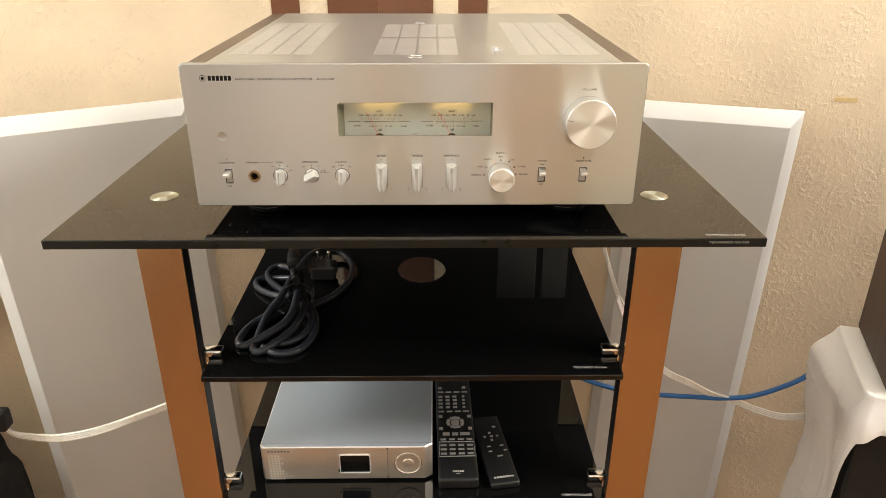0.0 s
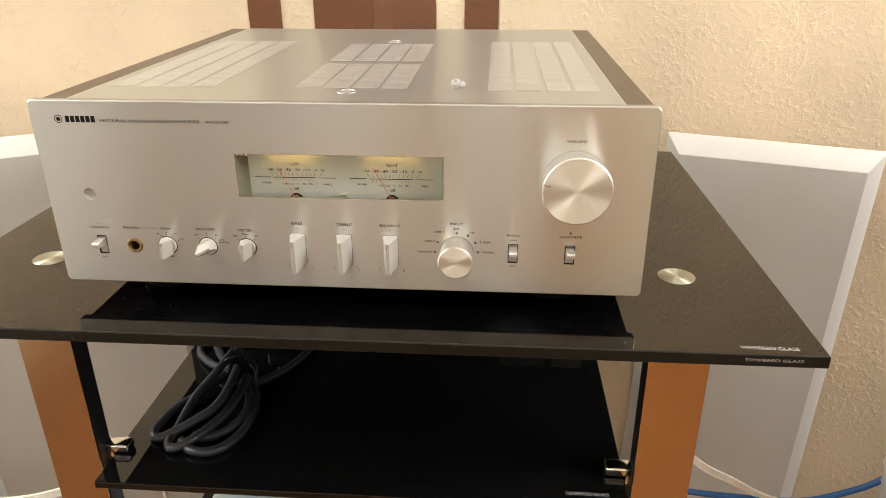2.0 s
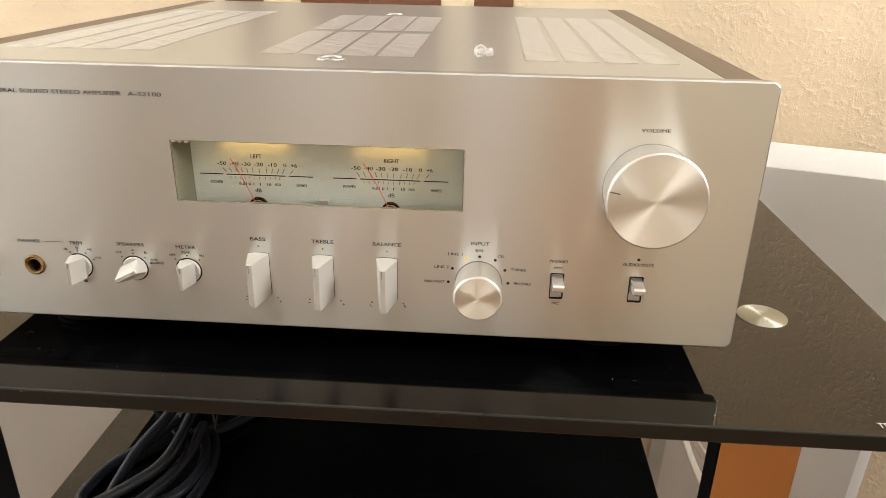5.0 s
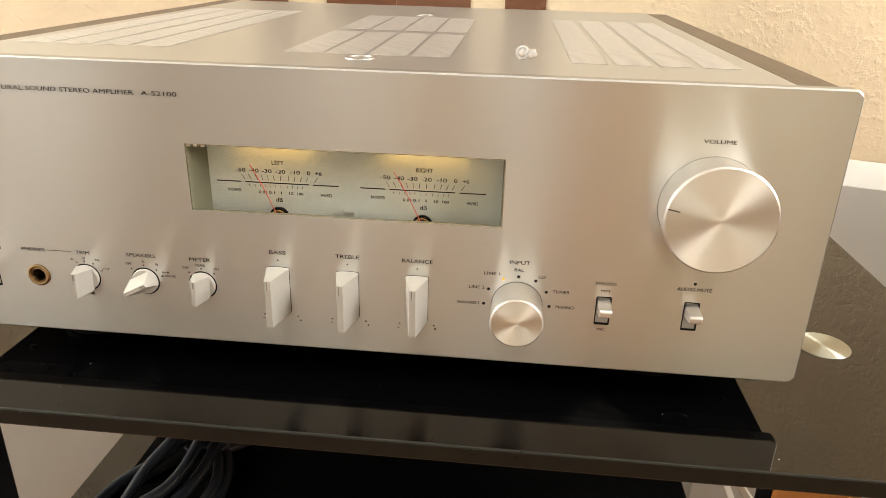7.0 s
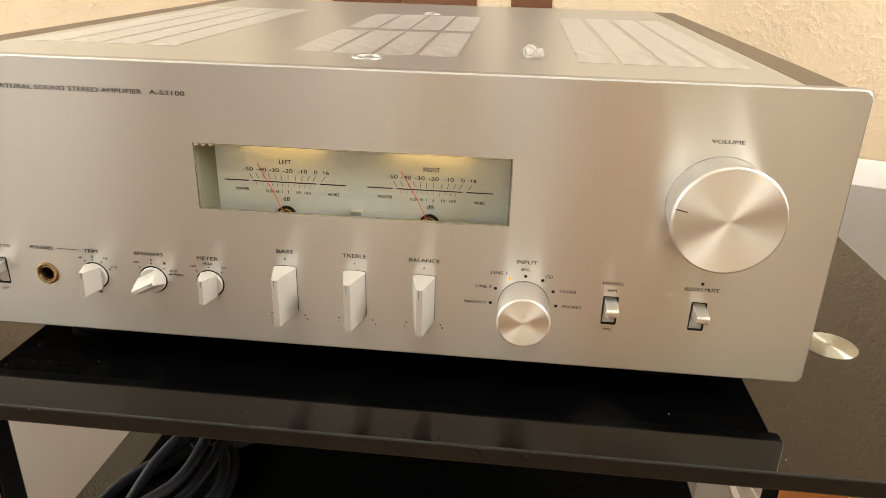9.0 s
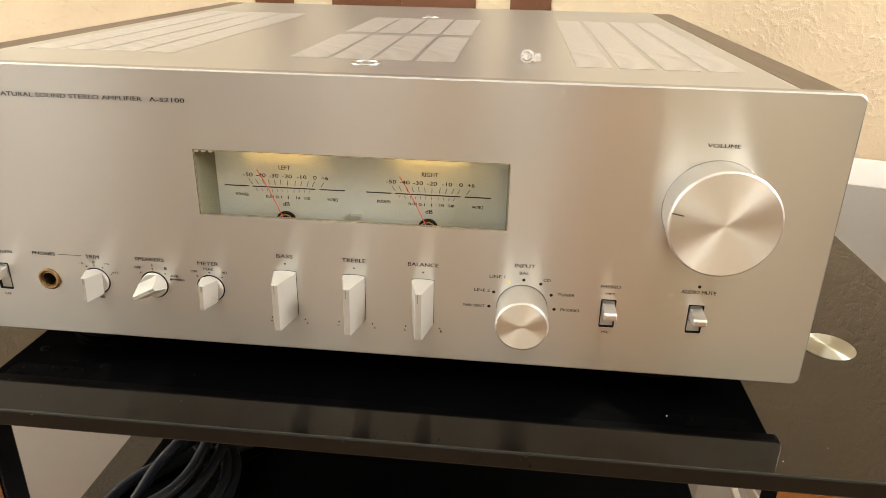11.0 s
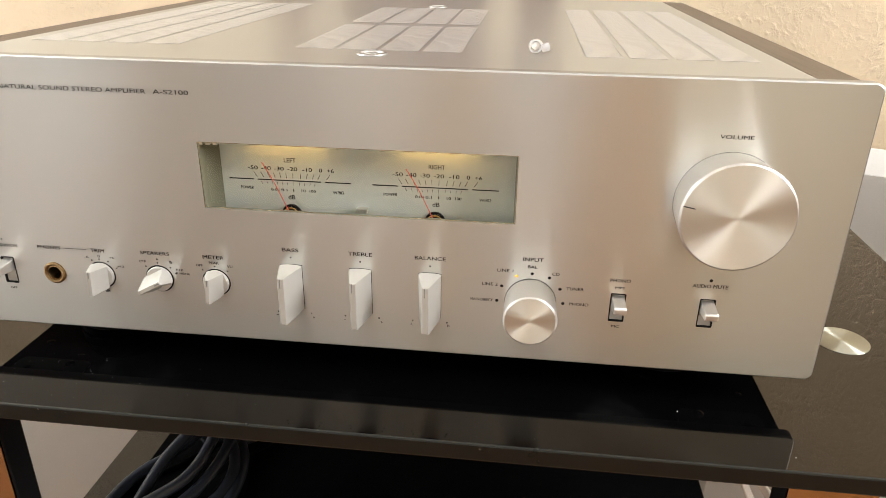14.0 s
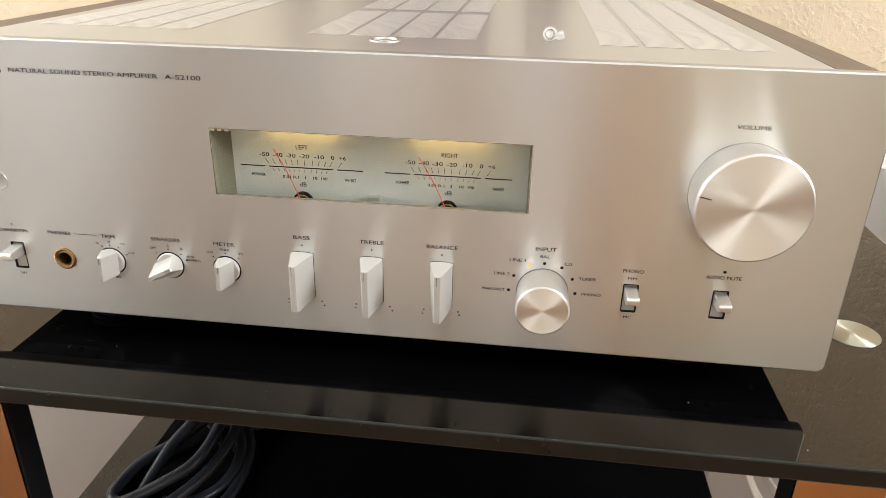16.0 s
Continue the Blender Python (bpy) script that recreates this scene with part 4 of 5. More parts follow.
# print on the faceplate
def face_text(body, w, h, x, z):
    bm = lettering(body, w, h * 0.96)
    join(bm, lettering(body, w, h * 0.96, 0.00015), Matrix.Translation((0.00007, 0, 0.00003)))  # bolder strokes
    bmesh.ops.translate(bm, verts=bm.verts[:], vec=(x, 0, z))
    part("lettering", bm, M_INK, fp)


_bars = bmesh.new()
for k in range(6):
    box(-0.1915 + k * 0.0037, -0.1915 + k * 0.0037 + 0.0029, -0.00015, 0.0, 0.8935, 0.8980, 0, 1, _bars)
part("brand_mark", _bars, M_INK, fp, "dark maker's mark")
part("brand_emblem", join(lathe([(0.0024, 0.00015), (0.0029, 0.00015)], (-0.1965, 0, 0.8957), "y", 32, cap=False), lathe([(0.0001, 0.00015), (0.0017, 0.00015)], (-0.1965, 0, 0.8957), "y", 6, cap=False)), M_INK, fp)
face_text("NATURAL SOUND STEREO AMPLIFIER", 0.0715, 0.0021, -0.1305, 0.8949)
face_text("A-S2100", 0.0167, 0.0021, -0.0830, 0.8949)
for body, w, h, x, z in (
    ("STANDBY/ON", 0.0150, 0.0017, -0.1836, 0.8142), ("OFF", 0.0036, 0.0013, -0.1836, 0.7902), ("PHONES", 0.0122, 0.0019, -0.1590, 0.8145),
    ("TRIM", 0.0072, 0.0019, -0.1332, 0.8143), ("SPEAKERS", 0.0150, 0.0019, -0.1030, 0.8148), ("METER", 0.0107, 0.0019, -0.0728, 0.8145),
    ("BASS", 0.0081, 0.0020, -0.0334, 0.8210), ("TREBLE", 0.0116, 0.0020, 0.0009, 0.8210), ("BALANCE", 0.0147, 0.0020, 0.0347, 0.8210),
    ("INPUT", 0.0095, 0.0020, 0.0830, 0.8235), ("LINE 1", 0.0074, 0.0016, 0.0703, 0.8172), ("BAL", 0.0044, 0.0016, 0.0829, 0.8198), ("CD", 0.0034, 0.0016, 0.0938, 0.8168),
    ("TUNER", 0.0080, 0.0016, 0.1032, 0.8097), ("PHONO", 0.0088, 0.0016, 0.1057, 0.8018), ("LINE 2", 0.0074, 0.0016, 0.0633, 0.8097), ("MAIN DIRECT", 0.0106, 0.0015, 0.0597, 0.8012),
    ("PHONO", 0.0093, 0.0018, 0.1236, 0.8155), ("MM", 0.0040, 0.0013, 0.1236, 0.8118), ("MC", 0.0036, 0.0014, 0.1236, 0.7914),
    ("AUDIO MUTE", 0.0157, 0.0019, 0.1638, 0.8154), ("VOLUME", 0.0138, 0.0018, 0.1637, 0.8850),
    ("-6", 0.0026, 0.0013, -0.1398, 0.8105), ("0", 0.0013, 0.0014, -0.1330, 0.8113), ("+6", 0.0026, 0.0013, -0.1262, 0.8108), ("+12", 0.0034, 0.0013, -0.1222, 0.8062), ("dB", 0.0024, 0.0014, -0.1315, 0.7920),
    ("OFF", 0.0034, 0.0013, -0.1100, 0.8100), ("A", 0.0013, 0.0014, -0.1022, 0.8116), ("B", 0.0013, 0.0014, -0.0952, 0.8103), ("A+B", 0.0040, 0.0012, -0.0913, 0.8064), ("BI-WIRING", 0.0072, 0.0012, -0.0897, 0.8045),
    ("OFF", 0.0034, 0.0013, -0.0805, 0.8098), ("PEAK", 0.0050, 0.0014, -0.0728, 0.8115), ("VU", 0.0026, 0.0014, -0.0648, 0.8100),
    ("-", 0.0012, 0.0003, -0.0424, 0.7850), ("+", 0.0012, 0.0012, -0.0238, 0.7848), ("-", 0.0012, 0.0003, -0.0080, 0.7850), ("+", 0.0012, 0.0012, 0.0106, 0.7848), ("L", 0.0010, 0.0013, 0.0258, 0.7850), ("R", 0.0012, 0.0014, 0.0440, 0.7853),
):
    face_text(body, w, h, x, z)
part("print_line", box(-0.1510, -0.1390, -0.00012, 0.0, 0.8144, 0.8146), M_INK, fp)
_dots = [(-0.1838, 0.8175), (-0.0334, 0.8170), (0.0009, 0.8170), (0.0347, 0.8170), (0.1638, 0.8183), (0.0670, 0.8012), (0.0690, 0.8090), (0.0829, 0.8163), (0.0910, 0.8147), (0.0963, 0.8092), (0.0982, 0.8018)]
_dots += [(a + x, 0.7870) for x in (-0.0334, 0.0009, 0.0347) for a in (-0.0085, 0.0085)]
_dots += [(x + 0.0096 * math.sin(radians(a)), 0.8010 + 0.0086 * math.cos(radians(a))) for x, aa in ((-0.1330, (-25, 0, 28, 62)), (-0.1022, (-42, 0, 42, 68)), (-0.0726, (-42, 0, 42))) for a in aa]
for x, z in _dots:
    big = 0.00080 if 0.06 < x else 0.00042
    part("index_dot", lathe([(big, 0.00012), (0.00005, 0.00014)], (x, 0, z), "y", 14, cap=False), M_INK, fp)
part("input_led", lathe([(0.0007, 0.0001), (0.0005, 0.0004), (0.00005, 0.0005)], (0.0757, 0, 0.8146), "y", 16, cap=False), M_LED, fp, "amber indicator light")

# small clear bead on the cover
bead = thing("glass_bead", (0.0785, 0.060, 0.9079), "small clear glass bead lying on the amplifier cover", "bead")
smooth_by_angle(part("ring", lathe([(0.0024, -0.0012), (0.0033, -0.0012), (0.0036, 0.0), (0.0033, 0.0012), (0.0026, 0.0014), (0.0022, 0.0), (0.0024, -0.0012)], (0.0785, 0.060, 0.9115), "y", 32, cap=False), M_BEAD, bead, "clear moulded ring"), 50)
_b = bmesh.new()
bmesh.ops.create_uvsphere(_b, u_segments=20, v_segments=14, radius=0.0022, matrix=Matrix.Translation((0.0785, 0.0605, 0.9118)))
part("ball", _b, M_BEAD, bead, smooth=True)
smooth_by_angle(part("stem", join(bmesh.new(), lathe([(0.0020, 0.0), (0.0022, 0.0006), (0.0022, 0.0034), (0.0018, 0.0040)], (0, 0, 0), seg=24), Matrix.Translation((0.0815, 0.0615, 0.9103)) @ Matrix.Rotation(radians(75), 4, "Y")), M_BEAD, bead), 50)

# ---- the converter on the lower shelf ----
S3 = 0.362
dac = thing("audio_converter", (-0.098, 0.17, S3), "silver metal audio converter with a small dark display", "audio unit")
DX0, DX1, DY0, DY1, DZ0, DZ1 = -0.2072, 0.0140, 0.0560, 0.300, S3 + 0.004, S3 + 0.0555
_b = bmesh.new()
pts = [(DX0, DY1), (DX0, DY0 + 0.0055), (DX0 + 0.0035, DY0), (DX1 - 0.0095, DY0), (DX1, DY0 + 0.0065), (DX1, DY1)]
lo = [_b.verts.new((x, y, DZ0)) for x, y in pts]
hi = [_b.verts.new((x, y, DZ1)) for x, y in pts]
_b.faces.new(lo[::-1])
_b.faces.new(hi)
for i in range(len(pts)):
    j = (i + 1) % len(pts)
    _b.faces.new((lo[i], lo[j], hi[j], hi[i]))
bmesh.ops.recalc_face_normals(_b, faces=_b.faces[:])
bmesh.ops.bevel(_b, geom=[e for e in _b.edges if all(v.co.z > DZ1 - 1e-5 for v in e.verts)], offset=0.0013, segments=1, profile=0.5, affect="EDGES")
dbody = part("body", _b, [M_DAC, M_DAC_FRONT, M_DAC_EDGE], dac, "silver case, top tinted by daylight, chamfered edges whitened as highlights")
# front gets the warmer tone, chamfers the painted highlight
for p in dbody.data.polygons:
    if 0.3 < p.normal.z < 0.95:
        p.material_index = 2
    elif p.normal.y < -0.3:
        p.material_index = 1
part("top_seam", box(DX0 + 0.0012, DX1 - 0.0012, DY0 + 0.0078, DY0 + 0.0082, DZ1 - 0.0008, DZ1 + 0.00006), M_GREY, dac)
part("seam", box(-0.0443, -0.0436, DY0 - 0.0002, DY0 + 0.001, DZ0 + 0.001, DZ1 - 0.0012), M_GREY, dac)
for z in (DZ0 + 0.0015, DZ1 - 0.0040):
    part("seam_notch", box(-0.0447, -0.0432, DY0 - 0.0003, DY0 + 0.001, z, z + 0.0024), M_DARK, dac)
_b = holed_plate(outline_round(-0.1060, -0.0660, 0.3758, 0.4056, 0.0026, 4), [outline_round(-0.1050, -0.0670, 0.3770, 0.4048, 0.0020, 4)], DY0 - 0.0016, DY0 + 0.0006)
part("bezel", _b, M_DAC_EDGE, dac, "bright thin display surround")
part("display", holed_plate(outline_round(-0.1049, -0.0671, 0.3771, 0.4047, 0.0019, 4), [], DY0 - 0.0003, DY0 + 0.0006), M_DAC_DARK, dac, "dark display window")
part("film_tab", box(-0.1080, -0.1030, DY0 - 0.0013, DY0 - 0.0010, 0.3780, 0.3824), mat("green_film_tab", (0.01, 0.05, 0.03), 0.4), dac, "dark green film tab")
DIAL = (-0.0174, DY0, 0.3912)
kb = part("control_dial", lathe([(0.0170, 0.0), (0.0170, 0.0013), (0.0163, 0.0016), (0.0158, 0.0006), (0.0150, 0.0004), (0.0070, 0.0002), (0.0064, 0.0009), (0.0045, 0.0013), (0.0001, 0.0015)], DIAL, "y", 64), M_DAC_FRONT, dac, "round control dial")
smooth_by_angle(kb, 25)
part("dial_groove", lathe([(0.0172, 0.00005), (0.0178, 0.00012)], DIAL, "y", 64, cap=False), M_GREY, kb)
for i in range(28):
    a = 2 * math.pi * i / 28
    part("dial_dot", lathe([(0.00055, 0.0009), (0.00005, 0.0010)], (DIAL[0] + 0.0148 * math.cos(a), DY0, DIAL[2] + 0.0148 * math.sin(a)), "y", 8, cap=False), M_DOT, kb)
_b = bmesh.new()
for k in range(7):
    box(-0.1975 + k * 0.0042, -0.1975 + k * 0.0042 + 0.0032, DY0 - 0.0002, DY0, DZ1 - 0.0078, DZ1 - 0.0056, 0, 1, _b)
part("brand_mark", _b, M_GREY, dac, "dark maker's mark")
for r in range(10):
    for c in range((4, 5, 4, 5, 4, 4, 5, 6, 8, 5)[r]):
        part("light_dot", lathe([(0.00135, 0.0002), (0.00005, 0.0003)], (-0.1963 + c * 0.0040 + r * 0.0001, DY0, 0.4038 - r * 0.00414), "y", 10, cap=False), M_DOT, dac)
for x in (-0.19, -0.01):
    for y in (0.085, 0.27):
        part("foot", lathe([(0.008, 0), (0.008, 0.0045)], (x, y, S3), seg=20), M_REMOTE, dac)


# ---- remote controls ----
def remote(m, w, ln, h, label, r=0.004):
    ob = new("remote_control")
    ob.matrix_world = m
    tagged(ob, label, "remote control", "remote controls on the shelf")
    bm = bmesh.new()
    box(-w / 2, w / 2, 0, ln, 0.0, h, r, 3, bm)
    for v in bm.verts:
        v.co.z *= 0.82 + 0.18 * min(1, v.co.y / (ln * 0.25)) if v.co.z > h / 2 else 1
    local(bm, "body", M_REMOTE, ob, smooth=True)
    return ob


def local(bm, name, material, parent, label="", smooth=False):
    """Links a bmesh given in the parent's own metres."""
    me = bpy.data.meshes.new(name)
    for f in bm.faces:
        f.smooth = smooth
    bm.to_mesh(me)
    bm.free()
    me.materials.append(material)
    ob = new(name, me)
    ob.parent = parent
    if smooth:
        smooth_by_angle(ob, 40)
    return tagged(ob, label)


R1 = remote(Matrix.Translation((0.0480, 0.0385, S3)) @ Matrix.Rotation(radians(1.0), 4, "Z"), 0.0520, 0.225, 0.0200, "black remote control with rows of grey buttons")


def button(x, y, sx, sy, parent, h, material=M_BUTTON):
    local(box(x - sx / 2, x + sx / 2, y - sy / 2, y + sy / 2, h - 0.0008, h + 0.0010, 0.0006, 1), "button", material, parent)


H1 = 0.0198
for r in range(3):
    for c in range(4):
        button(-0.0180 + c * 0.0120, 0.046 + r * 0.0085, 0.0082, 0.0034, R1, 0.0196)
for c in range(4):
    button(-0.0180 + c * 0.0120, 0.0745, 0.0080, 0.0032, R1, H1)
for x, sx in ((-0.0135, 0.010), (-0.001, 0.0085), (0.0125, 0.0140)):
    button(x, 0.0860, sx, 0.0060, R1, H1)
for x in (-0.0205, 0.0205):
    for y in (0.0975, 0.1245):
        button(x, y, 0.0055, 0.0055, R1, H1)
for r in range(4):
    for c in range(3):
        button(-0.0195 + c * 0.0105, 0.146 + r * 0.0085, 0.0062, 0.0042, R1, H1)
    button(0.0145, 0.146 + r * 0.0085, 0.0040, 0.0036, R1, H1)
for c in range(4):
    button(-0.0190 + c * 0.0120, 0.1360, 0.0085, 0.0026, R1, H1)
    button(-0.0190 + c * 0.0120, 0.1830, 0.0085, 0.0024, R1, H1)
button(-0.0195, 0.1930, 0.0050, 0.0042, R1, H1)
button(0.0165, 0.1940, 0.0052, 0.0050, R1, H1)
local(lathe([(0.0058, -0.0006), (0.0058, 0.0008), (0.0050, 0.0013), (0.0001, 0.0014)], (0, 0.1110, H1), seg=24), "button", M_BUTTON, R1)
for a0 in (45, 135, 225, 315):
    bm = bmesh.new()
    vs = []
    for z in (H1 - 0.0006, H1 + 0.0008):
        ring = []
        for k in range(7):
            a = radians(a0 + 8 + 74 * k / 6)
            ring.append(bm.verts.new((0.0125 * math.cos(a), 0.1110 + 0.0125 * math.sin(a), z)))
        for k in range(6, -1, -1):
            a = radians(a0 + 8 + 74 * k / 6)
            ring.append(bm.verts.new((0.0080 * math.cos(a), 0.1110 + 0.0080 * math.sin(a), z)))
        vs.append(ring)
    bm.faces.new(vs[0][::-1])
    bm.faces.new(vs[1])
    for i in range(14):
        j = (i + 1) % 14
        bm.faces.new((vs[0][i], vs[0][j], vs[1][j], vs[1][i]))
    bmesh.ops.recalc_face_normals(bm, faces=bm.faces[:])
    local(bm, "button", M_BUTTON, R1)
bm = bmesh.new()
for x0, x1, y0, y1 in ((-0.0240, 0.0240, 0.0405, 0.0410), (-0.0240, 0.0240, 0.0695, 0.0700), (-0.0240, -0.0235, 0.0405, 0.0700), (0.0235, 0.0240, 0.0405, 0.0700)):
    box(x0, x1, y0, y1, 0.0190, 0.0202, 0, 1, bm)
local(bm, "outline_print", M_WHITE_INK, R1)
bm = bmesh.new()
for k in range(5):
    box(-0.0075 + k * 0.0030, -0.0075 + k * 0.0030 + 0.0024, 0.0125, 0.0150, 0.0180, 0.01845, 0, 1, bm)
box(-0.003, 0.003, 0.0095, 0.0105, 0.0178, 0.0180, 0, 1, bm)
local(bm, "brand_mark", M_WHITE_INK, R1, "pale maker's mark")
R2 = remote(Matrix.Translation((0.1085, 0.0390, S3)) @ Matrix.Rotation(radians(8.5), 4, "Z"), 0.0385, 0.135, 0.0120, "slim black remote control with few buttons", 0.003)
for x, y, sx, sy in ((0.0, 0.098, 0.0030, 0.0030), (-0.0085, 0.0905, 0.003, 0.003), (0.0095, 0.0905, 0.003, 0.003), (0.0, 0.083, 0.003, 0.003), (0.001, 0.0905, 0.0045, 0.003), (-0.0070, 0.070, 0.0050, 0.0018), (0.0110, 0.070, 0.0055, 0.0018), (-0.0070, 0.060, 0.0050, 0.0018), (0.0140, 0.060, 0.0050, 0.0018), (0.0040, 0.0495, 0.0075, 0.0022), (0.0085, 0.110, 0.0050, 0.0016)):
    button(x, y, sx, sy, R2, 0.0118)
bm = bmesh.new()
for k in range(7):
    box(-0.0135 + k * 0.0039, -0.0135 + k * 0.0039 + 0.0030, 0.0095, 0.0122, 0.0104, 0.01105, 0, 1, bm)
local(bm, "brand_mark", M_WHITE_INK, R2, "pale maker's mark")

# ---- power cord on the middle shelf ----
S2 = 0.556
cord = thing("power_cord", (-0.17, 0.18, S2), "coiled black power cord tied with a wire", "power cord")
R = 0.0046
Z = S2 + R
loops = [
    [(-0.163, 0.163, Z + 0.024), (-0.162, 0.123, Z + 0.020), (-0.169, 0.103, Z + 0.014), (-0.183, 0.089, Z + 0.009), (-0.198, 0.079, Z + 0.004), (-0.212, 0.072, Z), (-0.220, 0.075, Z), (-0.223, 0.085, Z), (-0.220, 0.108, Z), (-0.212, 0.123, Z + 0.002), (-0.202, 0.134, Z + 0.004), (-0.192, 0.153, Z + 0.006), (-0.181, 0.175, Z + 0.008)],
    [(-0.152, 0.158, Z + 0.016), (-0.151, 0.132, Z + 0.013), (-0.156, 0.106, Z + 0.009), (-0.166, 0.084, Z + 0.006), (-0.179, 0.064, Z + 0.004), (-0.191, 0.057, Z + 0.001), (-0.199, 0.060, Z), (-0.202, 0.070, Z), (-0.201, 0.084, Z), (-0.200, 0.100, Z + 0.004), (-0.195, 0.126, Z + 0.013), (-0.184, 0.152, Z + 0.022), (-0.177, 0.188, Z + 0.027), (-0.171, 0.234, Z + 0.028), (-0.164, 0.280, Z + 0.024), (-0.152, 0.312, Z + 0.016), (-0.135, 0.328, Z + 0.008), (-0.117, 0.318, Z + 0.003), (-0.105, 0.286, Z), (-0.105, 0.246, Z), (-0.114, 0.214, Z), (-0.128, 0.189, Z), (-0.145, 0.169, Z + 0.002), (-0.156, 0.159, Z + 0.004)],
    [(-0.158, 0.161, Z + 0.008), (-0.147, 0.146, Z + 0.006), (-0.140, 0.124, Z + 0.004), (-0.142, 0.102, Z + 0.002), (-0.153, 0.085, Z), (-0.167, 0.076, Z), (-0.181, 0.077, Z)],
    [(-0.155, 0.173, Z + 0.003), (-0.141, 0.150, Z), (-0.134, 0.119, Z), (-0.135, 0.087, Z), (-0.145, 0.063, Z), (-0.161, 0.054, Z), (-0.177, 0.057, Z), (-0.190, 0.069, Z)],
    [(-0.191, 0.267, Z + 0.008), (-0.210, 0.282, Z + 0.005), (-0.222, 0.275, Z + 0.003), (-0.224, 0.257, Z + 0.002), (-0.211, 0.227, Z + 0.005), (-0.189, 0.191, Z + 0.012), (-0.173, 0.169, Z + 0.014)],
    [(-0.189, 0.244, Z + 0.004), (-0.209, 0.250, Z + 0.001), (-0.228, 0.251, Z), (-0.236, 0.241, Z), (-0.230, 0.222, Z), (-0.211, 0.202, Z + 0.002), (-0.191, 0.186, Z + 0.006), (-0.173, 0.173, Z + 0.008)],
]
for pts in loops:
    smooth_by_angle(part("cord", tube(pts, R, 12, 8), M_RUBBER, cord, "thick black cord"), 60)
_b = bmesh.new()
join(_b, tube([(-0.1660 + 0.021 * math.cos(a), 0.172 + 0.004 * math.sin(2 * a), Z + 0.014 + 0.018 * math.sin(a)) for a in [2 * math.pi * k / 14 for k in range(15)]], 0.0011, 6, 4))
join(_b, tube([(-0.152, 0.170, Z + 0.024), (-0.146, 0.166, Z + 0.020), (-0.143, 0.160, Z + 0.010)], 0.0010, 6, 4))
part("tie", _b, M_REMOTE, cord, "thin black wire tie")


def along(name, profile, a, b, material, label=""):
    """A turned body whose axis runs from a towards b."""
    a, b = Vector(a), Vector(b)
    m = Matrix.Translation(a) @ (b - a).to_track_quat("Z", "Y").to_matrix().to_4x4()
    return smooth_by_angle(part(name, join(bmesh.new(), lathe(profile, (0, 0, 0), seg=24), m), material, cord, label))


along("connector", [(0.0070, 0), (0.0105, 0.002), (0.0110, 0.030), (0.0095, 0.034), (0.0095, 0.050)], (-0.1850, 0.262, Z + 0.016), (-0.1925, 0.310, Z + 0.018), M_REMOTE, "black appliance connector")
for k in range(6):
    along("strain_relief", [(0.0058, 0), (0.0066, 0.0006), (0.0066, 0.0024), (0.0058, 0.0030)], (-0.1690 - 0.0012 * k, 0.186 + 0.0056 * k, Z + 0.028), (-0.1714 - 0.0012 * k, 0.200 + 0.0056 * k, Z + 0.028), M_REMOTE)
plug = part("plug", box(-0.160, -0.124, 0.244, 0.272, S2 + 0.004, S2 + 0.026, 0.004, 2), M_REMOTE, cord, "black moulded plug")
for x in (-0.150, -0.134):
    part("pin", lathe([(0.0024, 0.0), (0.0024, 0.017), (0.0016, 0.019)], (x, 0.258, S2 + 0.0258), seg=16), M_CHROME, plug)
along("plug_neck", [(0.0090, 0), (0.0080, 0.014), (0.0066, 0.036)], (-0.142, 0.270, S2 + 0.014), (-0.1435, 0.306, S2 + 0.014), M_REMOTE)


# ---- cables beside the rack ----
def pair_cable(pts, r, name, label, gap):
    """Two strands of clear speaker cable side by side."""
    ob = thing(name, pts[0], label, "cable")
    for s in (-1.5, -0.5, 0.5, 1.5):
        way = []
        for i, (x, y, z) in enumerate(pts):
            a = radians(16) * math.sin(1.1 * i + 3 * r)
            way.append((x, y + s * gap * 0.82 * math.sin(a), z + s * gap * 0.82 * math.cos(a)))
        smooth_by_angle(part("strand", tube(way, r * 0.60, 8, 8), M_CLEAR, ob), 60)
    part("core", tube(pts, r * 0.5, 6, 8), M_WIRE, ob, "fine pale wire core")


pair_cable([(-0.366, 0.33, FLOOR + 0.012), (-0.366, 0.32, 0.10), (-0.364, 0.31, 0.28), (-0.374, 0.303, 0.326), (-0.422, 0.30, 0.303), (-0.475, 0.30, 0.280), (-0.530, 0.30, 0.257), (-0.575, 0.30, 0.243), (-0.622, 0.30, 0.2355), (-0.660, 0.296, 0.2420), (-0.684, 0.292, 0.2520), (-0.694, 0.290, 0.2660)], 0.0042, "speaker_cable", "clear twin speaker cable hanging beside the rack", 0.0040)
pair_cable([(0.300, 0.30, 0.50), (0.345, 0.32, 0.405), (0.396, 0.31, 0.357), (0.440, 0.31, 0.333), (0.483, 0.31, 0.309), (0.524, 0.31, 0.295), (0.566, 0.31, 0.276), (0.617, 0.31, 0.262), (0.700, 0.325, 0.258)], 0.0036, "speaker_cable", "clear twin speaker cable running into the white cloth", 0.0036)
pair_cable([(0.275, 0.43, 0.60), (0.298, 0.42, 0.545), (0.313, 0.40, 0.495), (0.330, 0.385, 0.450), (0.36, 0.37, 0.405), (0.39, 0.35, 0.37)], 0.0036, "speaker_cable", "clear twin speaker cable hanging behind the rack", 0.0036)
blue = thing("blue_cable", (0.45, 0.30, 0.31), "blue round cable running from rack to white cloth", "cable")
